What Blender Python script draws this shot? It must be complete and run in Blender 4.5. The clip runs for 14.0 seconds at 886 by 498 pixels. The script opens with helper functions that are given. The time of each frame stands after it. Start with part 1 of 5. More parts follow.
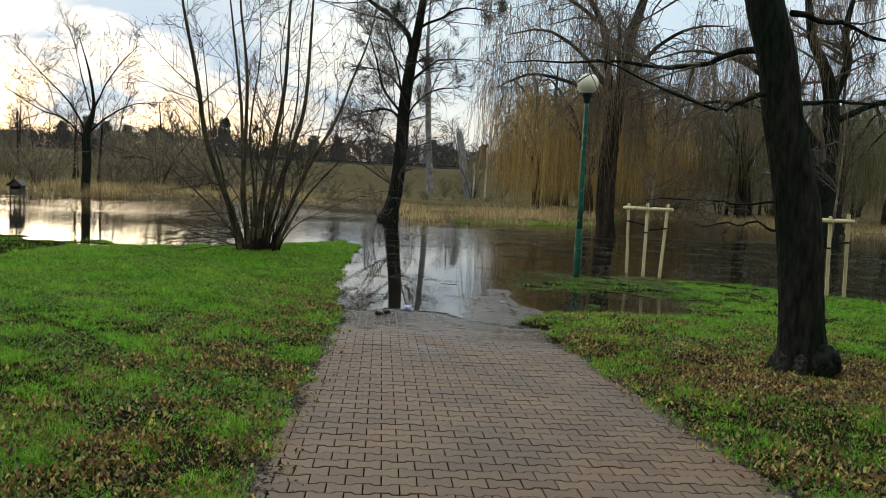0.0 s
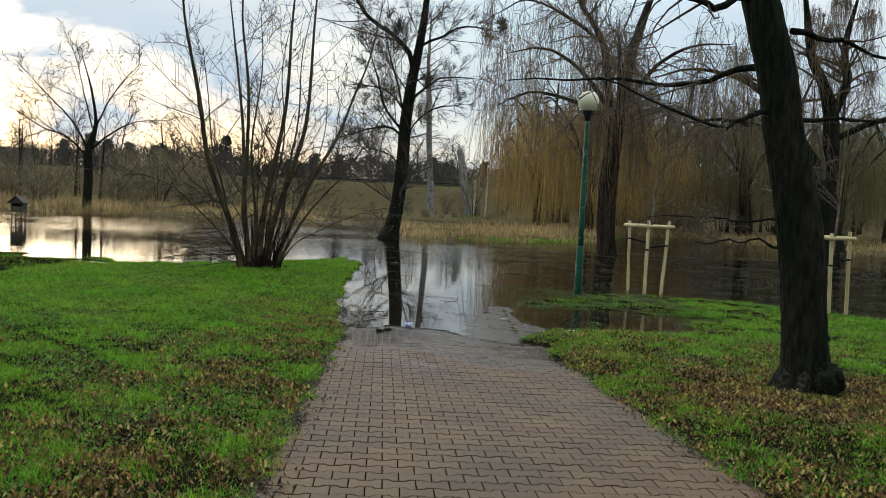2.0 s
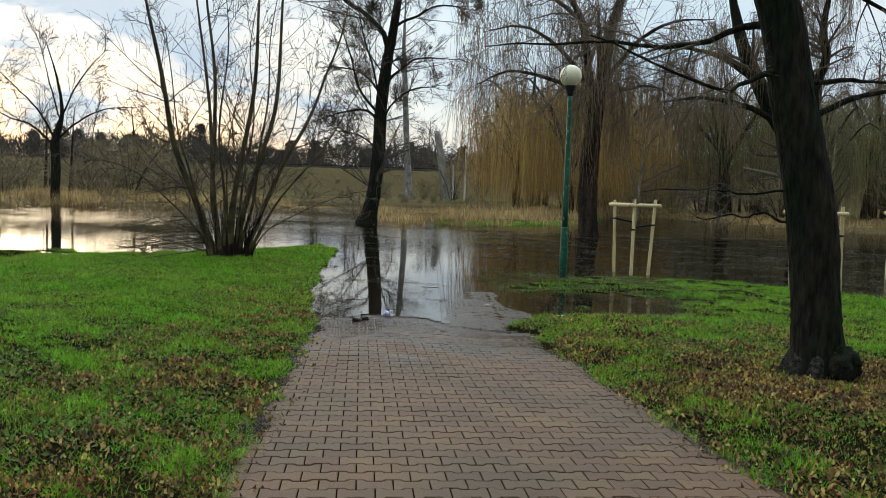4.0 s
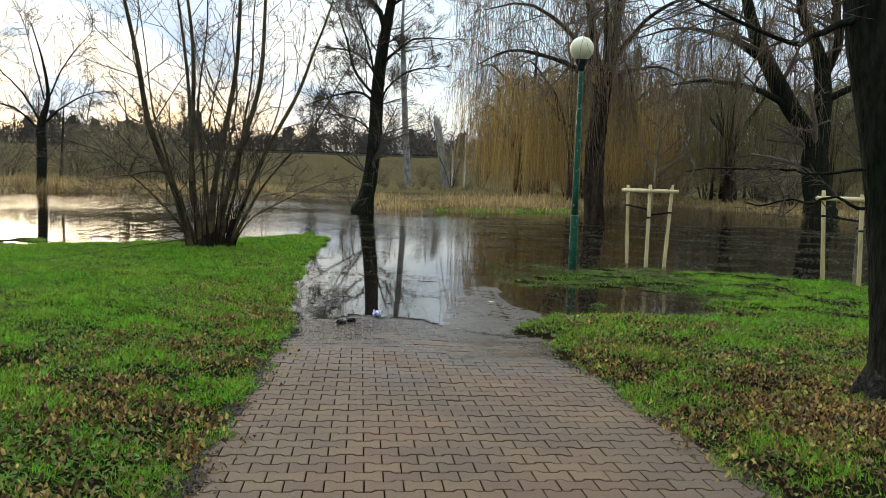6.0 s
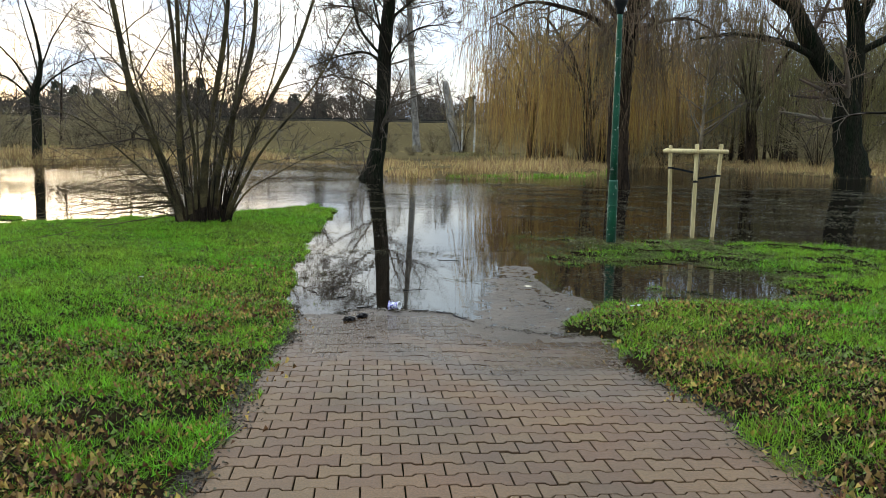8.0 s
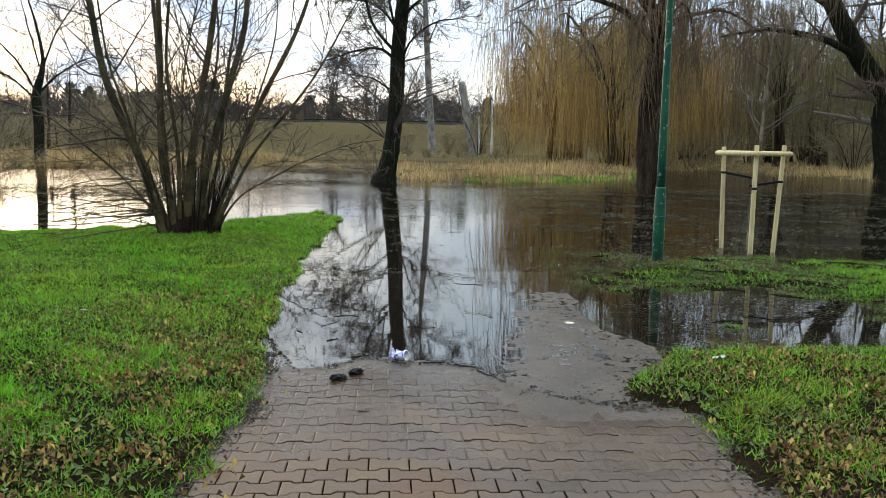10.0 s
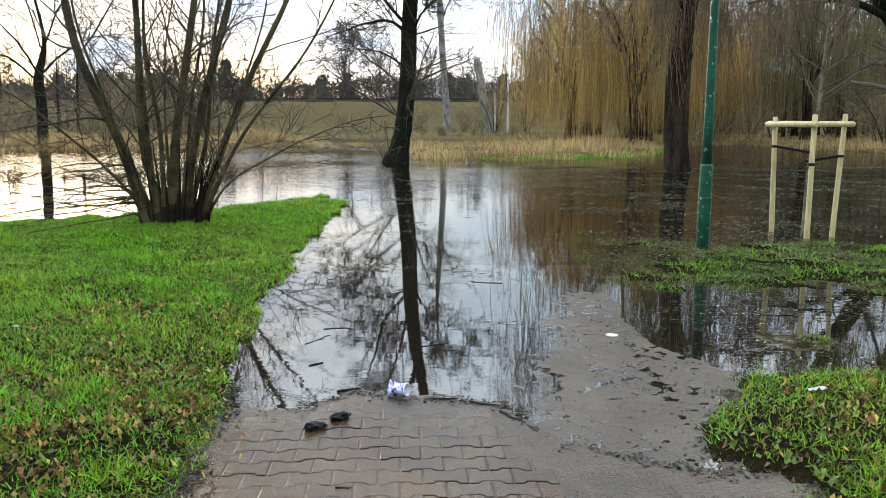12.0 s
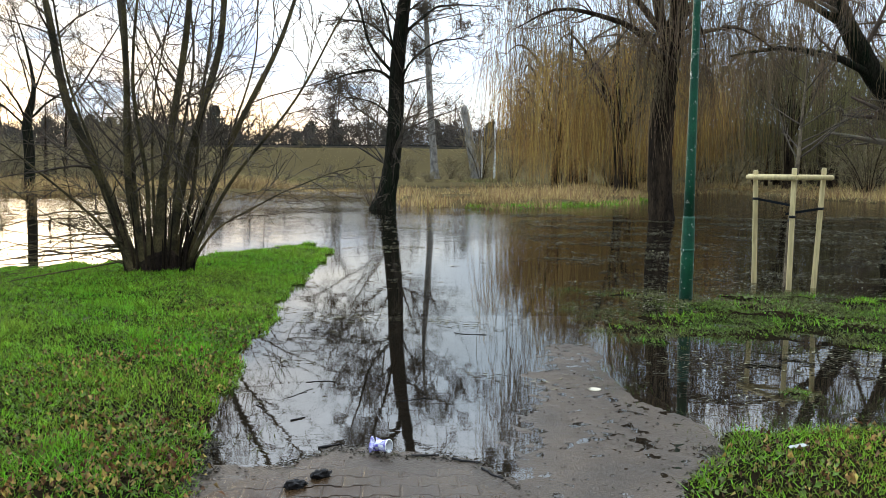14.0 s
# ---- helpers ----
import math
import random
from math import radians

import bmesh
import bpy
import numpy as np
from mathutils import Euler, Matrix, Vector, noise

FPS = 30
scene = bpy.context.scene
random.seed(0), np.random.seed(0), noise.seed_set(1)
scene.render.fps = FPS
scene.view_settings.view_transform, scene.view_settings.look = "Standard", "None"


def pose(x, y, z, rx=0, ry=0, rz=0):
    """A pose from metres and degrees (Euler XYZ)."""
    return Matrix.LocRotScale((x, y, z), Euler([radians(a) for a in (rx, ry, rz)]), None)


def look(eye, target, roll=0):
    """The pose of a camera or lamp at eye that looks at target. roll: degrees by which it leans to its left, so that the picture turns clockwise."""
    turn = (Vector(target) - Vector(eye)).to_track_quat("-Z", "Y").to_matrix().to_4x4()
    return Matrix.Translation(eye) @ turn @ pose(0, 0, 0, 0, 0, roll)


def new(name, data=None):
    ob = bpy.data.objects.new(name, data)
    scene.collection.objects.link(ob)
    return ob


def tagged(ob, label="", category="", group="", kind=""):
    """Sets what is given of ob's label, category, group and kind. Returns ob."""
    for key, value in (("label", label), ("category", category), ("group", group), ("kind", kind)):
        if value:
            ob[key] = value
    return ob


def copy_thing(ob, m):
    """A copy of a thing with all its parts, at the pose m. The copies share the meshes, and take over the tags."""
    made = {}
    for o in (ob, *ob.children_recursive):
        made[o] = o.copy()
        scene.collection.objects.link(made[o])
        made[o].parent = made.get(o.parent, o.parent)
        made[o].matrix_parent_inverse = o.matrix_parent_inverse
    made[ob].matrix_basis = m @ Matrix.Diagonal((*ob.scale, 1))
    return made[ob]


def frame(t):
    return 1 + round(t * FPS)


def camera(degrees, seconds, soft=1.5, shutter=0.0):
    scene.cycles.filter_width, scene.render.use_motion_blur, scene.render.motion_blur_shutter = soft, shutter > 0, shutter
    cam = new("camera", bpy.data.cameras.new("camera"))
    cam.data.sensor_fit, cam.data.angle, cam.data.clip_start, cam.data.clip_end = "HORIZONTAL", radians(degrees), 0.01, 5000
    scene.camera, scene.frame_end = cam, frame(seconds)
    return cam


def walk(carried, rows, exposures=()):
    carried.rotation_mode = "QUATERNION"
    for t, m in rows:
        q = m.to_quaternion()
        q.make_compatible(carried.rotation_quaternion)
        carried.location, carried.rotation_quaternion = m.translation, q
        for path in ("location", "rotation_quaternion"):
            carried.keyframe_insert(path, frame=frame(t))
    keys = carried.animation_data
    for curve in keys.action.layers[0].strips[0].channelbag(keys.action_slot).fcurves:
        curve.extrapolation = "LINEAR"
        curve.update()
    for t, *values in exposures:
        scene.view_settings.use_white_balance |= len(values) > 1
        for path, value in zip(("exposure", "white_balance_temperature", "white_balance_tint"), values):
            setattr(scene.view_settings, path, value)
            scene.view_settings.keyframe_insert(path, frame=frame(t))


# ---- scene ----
cam = camera(56.8, 14.0, soft=0.9)
PATH = [
    (0, (0.429, -11.905, 1.908), (0.433, -9.912, 1.745), 2.9),
    (0.5, (0.411, -11.918, 1.913), (0.408, -9.924, 1.759), 3.0),
    (1, (0.415, -11.864, 1.915), (0.408, -9.869, 1.771), 3.1),
    (1.5, (0.433, -11.875, 1.899), (0.431, -9.879, 1.767), 3.0),
    (2, (0.425, -11.886, 1.904), (0.425, -9.889, 1.783), 2.9),
    (2.5, (0.445, -11.827, 1.894), (0.448, -9.83, 1.779), 2.7),
    (3, (0.426, -11.678, 1.872), (0.477, -9.683, 1.729), 1.8),
    (5.5, (0.455, -10.11, 1.759), (0.505, -8.118, 1.594), 2.0),
    (6, (0.48, -9.739, 1.749), (0.534, -7.748, 1.565), 1.9),
    (6.5, (0.425, -9.319, 1.724), (0.482, -7.329, 1.524), 1.8),
    (7, (0.417, -8.876, 1.711), (0.471, -6.889, 1.49), 1.4),
    (7.5, (0.36, -8.375, 1.694), (0.405, -6.39, 1.451), 1.1),
    (8, (0.327, -7.917, 1.686), (0.36, -5.935, 1.419), 0.9),
    (10.5, (0.316, -5.508, 1.629), (0.295, -3.525, 1.367), 0.6),
    (11, (0.354, -5.079, 1.604), (0.315, -3.101, 1.313), -0.2),
    (11.5, (0.342, -4.696, 1.589), (0.299, -2.721, 1.276), -0.1),
    (12, (0.35, -4.533, 1.595), (0.304, -2.558, 1.281), 0.1),
    (12.5, (0.347, -4.521, 1.615), (0.296, -2.545, 1.313), 0.3),
    (13, (0.351, -4.521, 1.627), (0.295, -2.543, 1.339), 0.5),
    (13.5, (0.365, -4.535, 1.638), (0.328, -2.551, 1.39), 0.4),
    (14, (0.374, -4.559, 1.66), (0.359, -2.57, 1.456), 0.5),
]
walk(cam, [(t, look(e, g, r)) for t, e, g, r in PATH], [(0, -0.34, 8200, 9), (1.5, -0.42, 8200, 9), (2.5, -0.42, 8200, 9), (5.5, -0.16, 8200, 9), (8.0, 0.12, 8100, 10), (11, 0.24, 7950, 11), (12, 0.48, 7950, 11), (12.6, 0.36, 7950, 11), (13.2, 0.22, 7950, 11), (14, 0.18, 7950, 11)])

# ---- light ----
SUN_DIR = Vector((-0.46, 0.89, 0.14)).normalized()
world = bpy.data.worlds.new("sky")
scene.world = world
world.use_nodes = True
wn, wl = world.node_tree.nodes, world.node_tree.links
wn.clear()


def wnode(kind, **values):
    n = wn.new(kind)
    for k, v in values.items():
        n.inputs[k].default_value = v
    return n


sky = wn.new("ShaderNodeTexSky")
sky.sky_type, sky.sun_disc = 'NISHITA', False
sky.sun_elevation = math.asin(SUN_DIR.z)
sky.sun_rotation = math.atan2(SUN_DIR.x, SUN_DIR.y)
sky.air_density, sky.dust_density, sky.ozone_density = 1.0, 1.6, 2.5
geo = wn.new("ShaderNodeTexCoord")
sep = wn.new("ShaderNodeSeparateXYZ")
wl.new(geo.outputs["Generated"], sep.inputs[0])
lift = wn.new("ShaderNodeMath")
lift.operation = 'ADD'
lift.inputs[1].default_value = 0.22
wl.new(sep.outputs["Z"], lift.inputs[0])
flat = wn.new("ShaderNodeVectorMath")
flat.operation = 'DIVIDE'
comb = wn.new("ShaderNodeCombineXYZ")
for i in range(3):
    wl.new(lift.outputs[0], comb.inputs[i])
wl.new(geo.outputs["Generated"], flat.inputs[0])
wl.new(comb.outputs[0], flat.inputs[1])
cloud = wnode("ShaderNodeTexNoise", Scale=1.15, Detail=7.0, Roughness=0.56, Distortion=0.35)
wl.new(flat.outputs[0], cloud.inputs["Vector"])
ramp = wn.new("ShaderNodeValToRGB")
ramp.color_ramp.elements[0].position, ramp.color_ramp.elements[1].position = 0.30, 0.62
wl.new(cloud.outputs["Fac"], ramp.inputs[0])
shade = wnode("ShaderNodeTexNoise", Scale=0.7, Detail=5.0)
wl.new(flat.outputs[0], shade.inputs["Vector"])
tone = wn.new("ShaderNodeValToRGB")
tone.color_ramp.elements[0].position, tone.color_ramp.elements[1].position = 0.35, 0.65
tone.color_ramp.elements[0].color = (3.6, 5.1, 7.5, 1)
tone.color_ramp.elements[1].color = (5.8, 7.1, 9.0, 1)
wl.new(shade.outputs["Fac"], tone.inputs[0])
mixsky = wn.new("ShaderNodeMix")
mixsky.data_type = 'RGBA'
wl.new(ramp.outputs[0], mixsky.inputs[0])
gain = wn.new("ShaderNodeMix")
gain.data_type, gain.blend_type = 'RGBA', 'ADD'
gain.inputs[0].default_value = 1.0
dim = wn.new("ShaderNodeMix")
dim.data_type, dim.blend_type = 'RGBA', 'MULTIPLY'
dim.inputs[0].default_value = 1.0
dim.inputs[7].default_value = (0.72, 0.72, 0.72, 1)
wl.new(sky.outputs[0], dim.inputs[6])
gain.inputs[7].default_value = (1.9, 3.4, 5.6, 1)
wl.new(dim.outputs[2], gain.inputs[6])
wl.new(gain.outputs[2], mixsky.inputs[6])
wl.new(tone.outputs[0], mixsky.inputs[7])
back = wnode("ShaderNodeBackground", Strength=0.17)
zen = wn.new("ShaderNodeMapRange")
zen.inputs["From Min"].default_value, zen.inputs["From Max"].default_value = 0.22, 0.70
zen.inputs["To Min"].default_value, zen.inputs["To Max"].default_value = 1.0, 3.7
wl.new(sep.outputs["Z"], zen.inputs["Value"])
# the overcast is brighter on the sun's side than behind
toward = wn.new("ShaderNodeVectorMath")
toward.operation = 'DOT_PRODUCT'
toward.inputs[1].default_value = Vector((SUN_DIR.x, SUN_DIR.y, 0)).normalized()
wl.new(geo.outputs["Generated"], toward.inputs[0])
sunside = wn.new("ShaderNodeMapRange")
sunside.inputs["From Min"].default_value, sunside.inputs["From Max"].default_value = -0.8, 0.5
sunside.inputs["To Min"].default_value, sunside.inputs["To Max"].default_value = 0.45, 1.0
wl.new(toward.outputs["Value"], sunside.inputs["Value"])
glow = wn.new("ShaderNodeMath")
glow.operation = 'MULTIPLY'
wl.new(zen.outputs[0], glow.inputs[0])
wl.new(sunside.outputs[0], glow.inputs[1])
dome = wn.new("ShaderNodeVectorMath")
dome.operation = 'SCALE'
wl.new(mixsky.outputs[2], dome.inputs[0])
wl.new(glow.outputs[0], dome.inputs["Scale"])
wl.new(dome.outputs[0], back.inputs[0])
wout = wn.new("ShaderNodeOutputWorld")
wl.new(back.outputs[0], wout.inputs[0])

sun = bpy.data.lights.new("sun", 'SUN')
sun.energy, sun.angle, sun.color = 0.8, radians(20), (1.0, 0.86, 0.66)
sun_ob = new("sun", sun)
sun_ob.matrix_world = look(SUN_DIR * 50, (0, 0, 0))

rng = np.random.default_rng(7)


# ---- materials ----
def material(name, base, rough=0.8, spread=0.25, scale=6.0, fine=60.0, bump=0.3, bump_d=0.01, island=0.0, obj=0.0,
             tint=None, spec=0.1, coords="Object", stretch=(1, 1, 1), leafy=0.0):
    """A two-scale procedural surface; island/obj: brightness spread per piece; tint: second colour in patches."""
    m = bpy.data.materials.new(name)
    m.use_nodes = True
    n, l = m.node_tree.nodes, m.node_tree.links
    p = n["Principled BSDF"]
    tc = n.new("ShaderNodeTexCoord")
    mp = n.new("ShaderNodeMapping")
    mp.inputs["Scale"].default_value = stretch
    if coords == "World":
        l.new(n.new("ShaderNodeNewGeometry").outputs["Position"], mp.inputs["Vector"])
    else:
        l.new(tc.outputs[coords], mp.inputs["Vector"])
    big = n.new("ShaderNodeTexNoise")
    big.inputs["Scale"].default_value, big.inputs["Detail"].default_value = scale, 4
    small = n.new("ShaderNodeTexNoise")
    small.inputs["Scale"].default_value, small.inputs["Detail"].default_value = fine, 3
    for t in (big, small):
        l.new(mp.outputs[0], t.inputs["Vector"])
    col = n.new("ShaderNodeMix")
    col.data_type = 'RGBA'
    col.inputs[6].default_value = (*base, 1)
    col.inputs[7].default_value = (*(tint or tuple(c * 0.55 for c in base)), 1)
    sharp = n.new("ShaderNodeMapRange")
    sharp.inputs["From Min"].default_value, sharp.inputs["From Max"].default_value = 0.38, 0.64
    l.new(big.outputs["Fac"], sharp.inputs["Value"])
    l.new(sharp.outputs[0], col.inputs[0])
    hsv = n.new("ShaderNodeHueSaturation")
    l.new(col.outputs[2], hsv.inputs["Color"])
    val = n.new("ShaderNodeMapRange")
    val.inputs["To Min"].default_value, val.inputs["To Max"].default_value = 1 - spread, 1 + spread
    l.new(small.outputs["Fac"], val.inputs["Value"])
    val.inputs["From Min"].default_value, val.inputs["From Max"].default_value = 0.3, 0.7
    last = val.outputs[0]
    for amount, node, socket in ((island, "ShaderNodeNewGeometry", "Random Per Island"), (obj, "ShaderNodeObjectInfo", "Random")):
        if amount:
            g = n.new(node)
            r = n.new("ShaderNodeMapRange")
            r.inputs["To Min"].default_value, r.inputs["To Max"].default_value = 1 - amount, 1 + amount
            l.new(g.outputs[socket], r.inputs["Value"])
            mul = n.new("ShaderNodeMath")
            mul.operation = 'MULTIPLY'
            l.new(last, mul.inputs[0])
            l.new(r.outputs[0], mul.inputs[1])
            last = mul.outputs[0]
            hue = n.new("ShaderNodeMapRange")
            hue.inputs["To Min"].default_value, hue.inputs["To Max"].default_value = 0.5 - amount * 0.05, 0.5 + amount * 0.05
            l.new(g.outputs[socket], hue.inputs["Value"])
            l.new(hue.outputs[0], hsv.inputs["Hue"])
    l.new(last, hsv.inputs["Value"])
    l.new(hsv.outputs[0], p.inputs["Base Color"])
    p.inputs["Roughness"].default_value = rough
    p.inputs["Specular IOR Level"].default_value = spec
    if bump:
        b = n.new("ShaderNodeBump")
        b.inputs["Strength"].default_value, b.inputs["Distance"].default_value = bump, bump_d
        l.new(small.outputs["Fac"], b.inputs["Height"])
        l.new(b.outputs[0], p.inputs["Normal"])
    if leafy:
        tr = n.new("ShaderNodeBsdfTranslucent")
        l.new(hsv.outputs[0], tr.inputs["Color"])
        ms = n.new("ShaderNodeMixShader")
        ms.inputs[0].default_value = leafy
        l.new(p.outputs[0], ms.inputs[1])
        l.new(tr.outputs[0], ms.inputs[2])
        l.new(ms.outputs[0], n["Material Output"].inputs["Surface"])
    return m


def wetted(m, low=0.0, high=0.07, rough=0.22, dark=0.55, silt=None):
    """Soaked near the water's level: darker and glossier, with an uneven edge."""
    n, l = m.node_tree.nodes, m.node_tree.links
    p = n["Principled BSDF"]
    src = p.inputs["Base Color"].links[0].from_socket
    g = n.new("ShaderNodeNewGeometry")
    s = n.new("ShaderNodeSeparateXYZ")
    l.new(g.outputs["Position"], s.inputs[0])
    nz = n.new("ShaderNodeTexNoise")
    nz.inputs["Scale"].default_value, nz.inputs["Detail"].default_value = 1.6, 5
    l.new(g.outputs["Position"], nz.inputs["Vector"])
    add = n.new("ShaderNodeMath")
    add.operation, add.inputs[1].default_value = 'MULTIPLY_ADD', 0.16
    l.new(nz.outputs["Fac"], add.inputs[0])
    l.new(s.outputs["Z"], add.inputs[2])
    r = n.new("ShaderNodeMapRange")
    r.inputs["From Min"].default_value, r.inputs["From Max"].default_value = low + 0.08, high + 0.08
    l.new(add.outputs[0], r.inputs["Value"])
    mx = n.new("ShaderNodeMix")
    mx.data_type = 'RGBA'
    dk = n.new("ShaderNodeMix")
    dk.data_type, dk.blend_type = 'RGBA', 'MULTIPLY'
    dk.inputs[0].default_value, dk.inputs[7].default_value = 1.0, (dark, dark * 0.98, dark * 0.95, 1)
    l.new(src, dk.inputs[6])
    l.new(r.outputs[0], mx.inputs[0])
    l.new(dk.outputs[2], mx.inputs[6])
    l.new(src, mx.inputs[7])
    last = mx.outputs[2]
    if silt:
        sr = n.new("ShaderNodeMapRange")
        sr.inputs["From Min"].default_value, sr.inputs["From Max"].default_value = 0.078, 0.058
        l.new(add.outputs[0], sr.inputs["Value"])
        sm = n.new("ShaderNodeMix")
        sm.data_type = 'RGBA'
        l.new(sr.outputs[0], sm.inputs[0])
        l.new(last, sm.inputs[6])
        sm.inputs[7].default_value = (*silt, 1)
        last = sm.outputs[2]
    l.new(last, p.inputs["Base Color"])
    rr = n.new("ShaderNodeMapRange")
    rr.inputs["To Min"].default_value, rr.inputs["To Max"].default_value = rough, p.inputs["Roughness"].default_value
    l.new(r.outputs[0], rr.inputs["Value"])
    l.new(rr.outputs[0], p.inputs["Roughness"])
    return m


M_PAVER = wetted(material("paver", (0.108, 0.055, 0.025), 0.62, 0.30, 1.1, 110, 0.5, 0.004, 0.0, 0.13, (0.076, 0.043, 0.022), 0.2, "World"), 0.02, 0.095, 0.14, 0.46, (0.066, 0.048, 0.035))
M_PAVER_FIELD = wetted(material("paver_field", (0.108, 0.055, 0.025), 0.62, 0.30, 1.1, 110, 0.5, 0.004, 0.13, 0.0, (0.076, 0.043, 0.022), 0.2), 0.02, 0.095, 0.14, 0.46, (0.066, 0.048, 0.035))
M_BARK_DARK = material("bark_dark", (0.019, 0.015, 0.010), 0.95, 0.6, 3.0, 22, 1.0, 0.05, tint=(0.009, 0.012, 0.006), spec=0.05, stretch=(1, 1, 0.22))
M_BARK = material("bark_grey", (0.044, 0.029, 0.018), 0.9, 0.6, 2.5, 20, 1.0, 0.05, tint=(0.015, 0.010, 0.007), spec=0.05, stretch=(1, 1, 0.25))
M_BARK_SHRUB = material("bark_olive", (0.105, 0.078, 0.036), 0.85, 0.4, 3.0, 40, 0.5, 0.01, tint=(0.030, 0.024, 0.014))
M_BARK_PALE = material("bark_pale", (0.30, 0.27, 0.23), 0.85, 0.4, 3.0, 18, 0.5, 0.02, tint=(0.12, 0.105, 0.09), stretch=(1, 1, 0.4))
M_TWIG = material("twig_brown", (0.100, 0.075, 0.054), 0.85, 0.3, 3.0, 30, 0, island=0.35)
M_TWIG_RED = material("twig_reddish", (0.145, 0.096, 0.070), 0.85, 0.3, 1.0, 30, 0, island=0.35, tint=(0.095, 0.076, 0.055))
M_STRAND = material("willow_strand", (0.400, 0.220, 0.064), 0.8, 0.3, 0.5, 30, 0, island=0.45, tint=(0.270, 0.165, 0.058))
M_STRAND_OLIVE = material("willow_strand_olive", (0.190, 0.150, 0.058), 0.8, 0.3, 0.5, 30, 0, island=0.45, tint=(0.110, 0.095, 0.045))
M_STRAND_BROWN = material("willow_strand_brown", (0.205, 0.130, 0.075), 0.8, 0.3, 0.5, 30, 0, island=0.40, tint=(0.120, 0.090, 0.048))
M_THICKET = material("thicket", (0.235, 0.175, 0.095), 0.9, 0.3, 0.4, 20, 0, island=0.35, tint=(0.140, 0.115, 0.066))
M_PINE = material("pine_needles", (0.062, 0.072, 0.050), 0.8, 0.4, 0.6, 20, 0, island=0.4, tint=(0.048, 0.056, 0.042))
M_BRUSH = material("far_brush", (0.100, 0.076, 0.062), 0.9, 0.3, 0.2, 10, 0, island=0.45, tint=(0.060, 0.052, 0.040))
M_MISTLE = material("mistletoe", (0.050, 0.055, 0.025), 0.8, 0.3, 2.0, 20, 0, island=0.3)
M_GRASS = material("grass_blade", (0.128, 0.285, 0.018), 0.5, 0.35, 0.55, 9, 0, island=0.75, tint=(0.185, 0.280, 0.028), spec=0.12, leafy=0.45)
M_WEED = material("weed_leaf", (0.075, 0.120, 0.016), 0.5, 0.3, 0.8, 12, 0, island=0.45, tint=(0.110, 0.130, 0.035), leafy=0.25)
M_SEDGE = material("drowned_grass", (0.085, 0.140, 0.020), 0.45, 0.3, 0.8, 12, 0, island=0.45, tint=(0.150, 0.130, 0.055), leafy=0.25)
M_LEAF = material("dead_leaf", (0.280, 0.145, 0.048), 0.6, 0.35, 5.0, 30, 0, island=0.75, tint=(0.120, 0.072, 0.034), leafy=0.1)
M_REED = material("dry_reed", (0.500, 0.320, 0.145), 0.75, 0.3, 0.30, 10, 0, island=0.50, tint=(0.240, 0.150, 0.066), leafy=0.2)
M_STRAW = material("bank_straw", (0.270, 0.195, 0.082), 0.8, 0.35, 0.12, 6, 0, island=0.5, tint=(0.120, 0.112, 0.045), leafy=0.1)
M_DRIFT = material("drift", (0.055, 0.042, 0.028), 0.6, 0.4, 4, 30, 0, island=0.6)
M_FLECK = material("float_fleck", (0.300, 0.260, 0.160), 0.6, 0.3, 1.0, 30, 0, island=0.5)
M_STAKE = material("peeled_wood", (0.520, 0.395, 0.195), 0.7, 0.22, 2.2, 30, 0.25, 0.004, tint=(0.400, 0.290, 0.135), stretch=(1, 1, 0.15))
M_STRAP = material("black_strap", (0.012, 0.012, 0.013), 0.6, 0.2, 8, 60, 0.2, 0.002)
M_GREEN = material("green_paint", (0.006, 0.082, 0.040), 0.42, 0.25, 3.0, 50, 0.2, 0.003, tint=(0.005, 0.052, 0.028), spec=0.25)
M_GLOBE = material("opal_globe", (0.66, 0.57, 0.37), 0.25, 0.04, 2.0, 20, 0, tint=(0.60, 0.52, 0.33), spec=0.3)
M_IRON = material("dark_iron", (0.020, 0.021, 0.020), 0.55, 0.3, 6, 60, 0.2, 0.003)
M_OLDWOOD = material("weathered_board", (0.100, 0.078, 0.055), 0.85, 0.3, 4, 50, 0.4, 0.004, tint=(0.060, 0.048, 0.036))
M_CUP = material("purple_print", (0.130, 0.090, 0.380), 0.4, 0.15, 26, 60, 0, tint=(0.55, 0.53, 0.60))
M_WHITE = material("white_card", (0.76, 0.75, 0.72), 0.5, 0.08, 10, 60, 0, tint=(0.66, 0.65, 0.60))
M_BLACKBARK = material("soaked_bark", (0.018, 0.015, 0.014), 0.45, 0.4, 12, 60, 0.6, 0.01)
M_SCRAP = material("soaked_paper", (0.42, 0.40, 0.35), 0.5, 0.1, 10, 60, 0, tint=(0.33, 0.31, 0.26))
M_LID = material("tan_plastic", (0.50, 0.42, 0.31), 0.45, 0.1, 10, 60, 0, tint=(0.42, 0.35, 0.25))
M_LICHEN = material("lichen_bark", (0.016, 0.013, 0.009), 0.9, 0.6, 26, 90, 0.8, 0.02, tint=(0.052, 0.044, 0.034), spec=0.0)
M_SAPLING = material("sapling_bark", (0.21, 0.155, 0.10), 0.85, 0.4, 9, 40, 0.4, 0.006, tint=(0.07, 0.05, 0.034), stretch=(1, 1, 0.6))
M_ROOF = material("far_roof", (0.24, 0.22, 0.21), 0.8, 0.1, 1, 9, 0)
M_PLASTER = material("far_plaster", (0.70, 0.69, 0.66), 0.8, 0.08, 1, 9, 0)
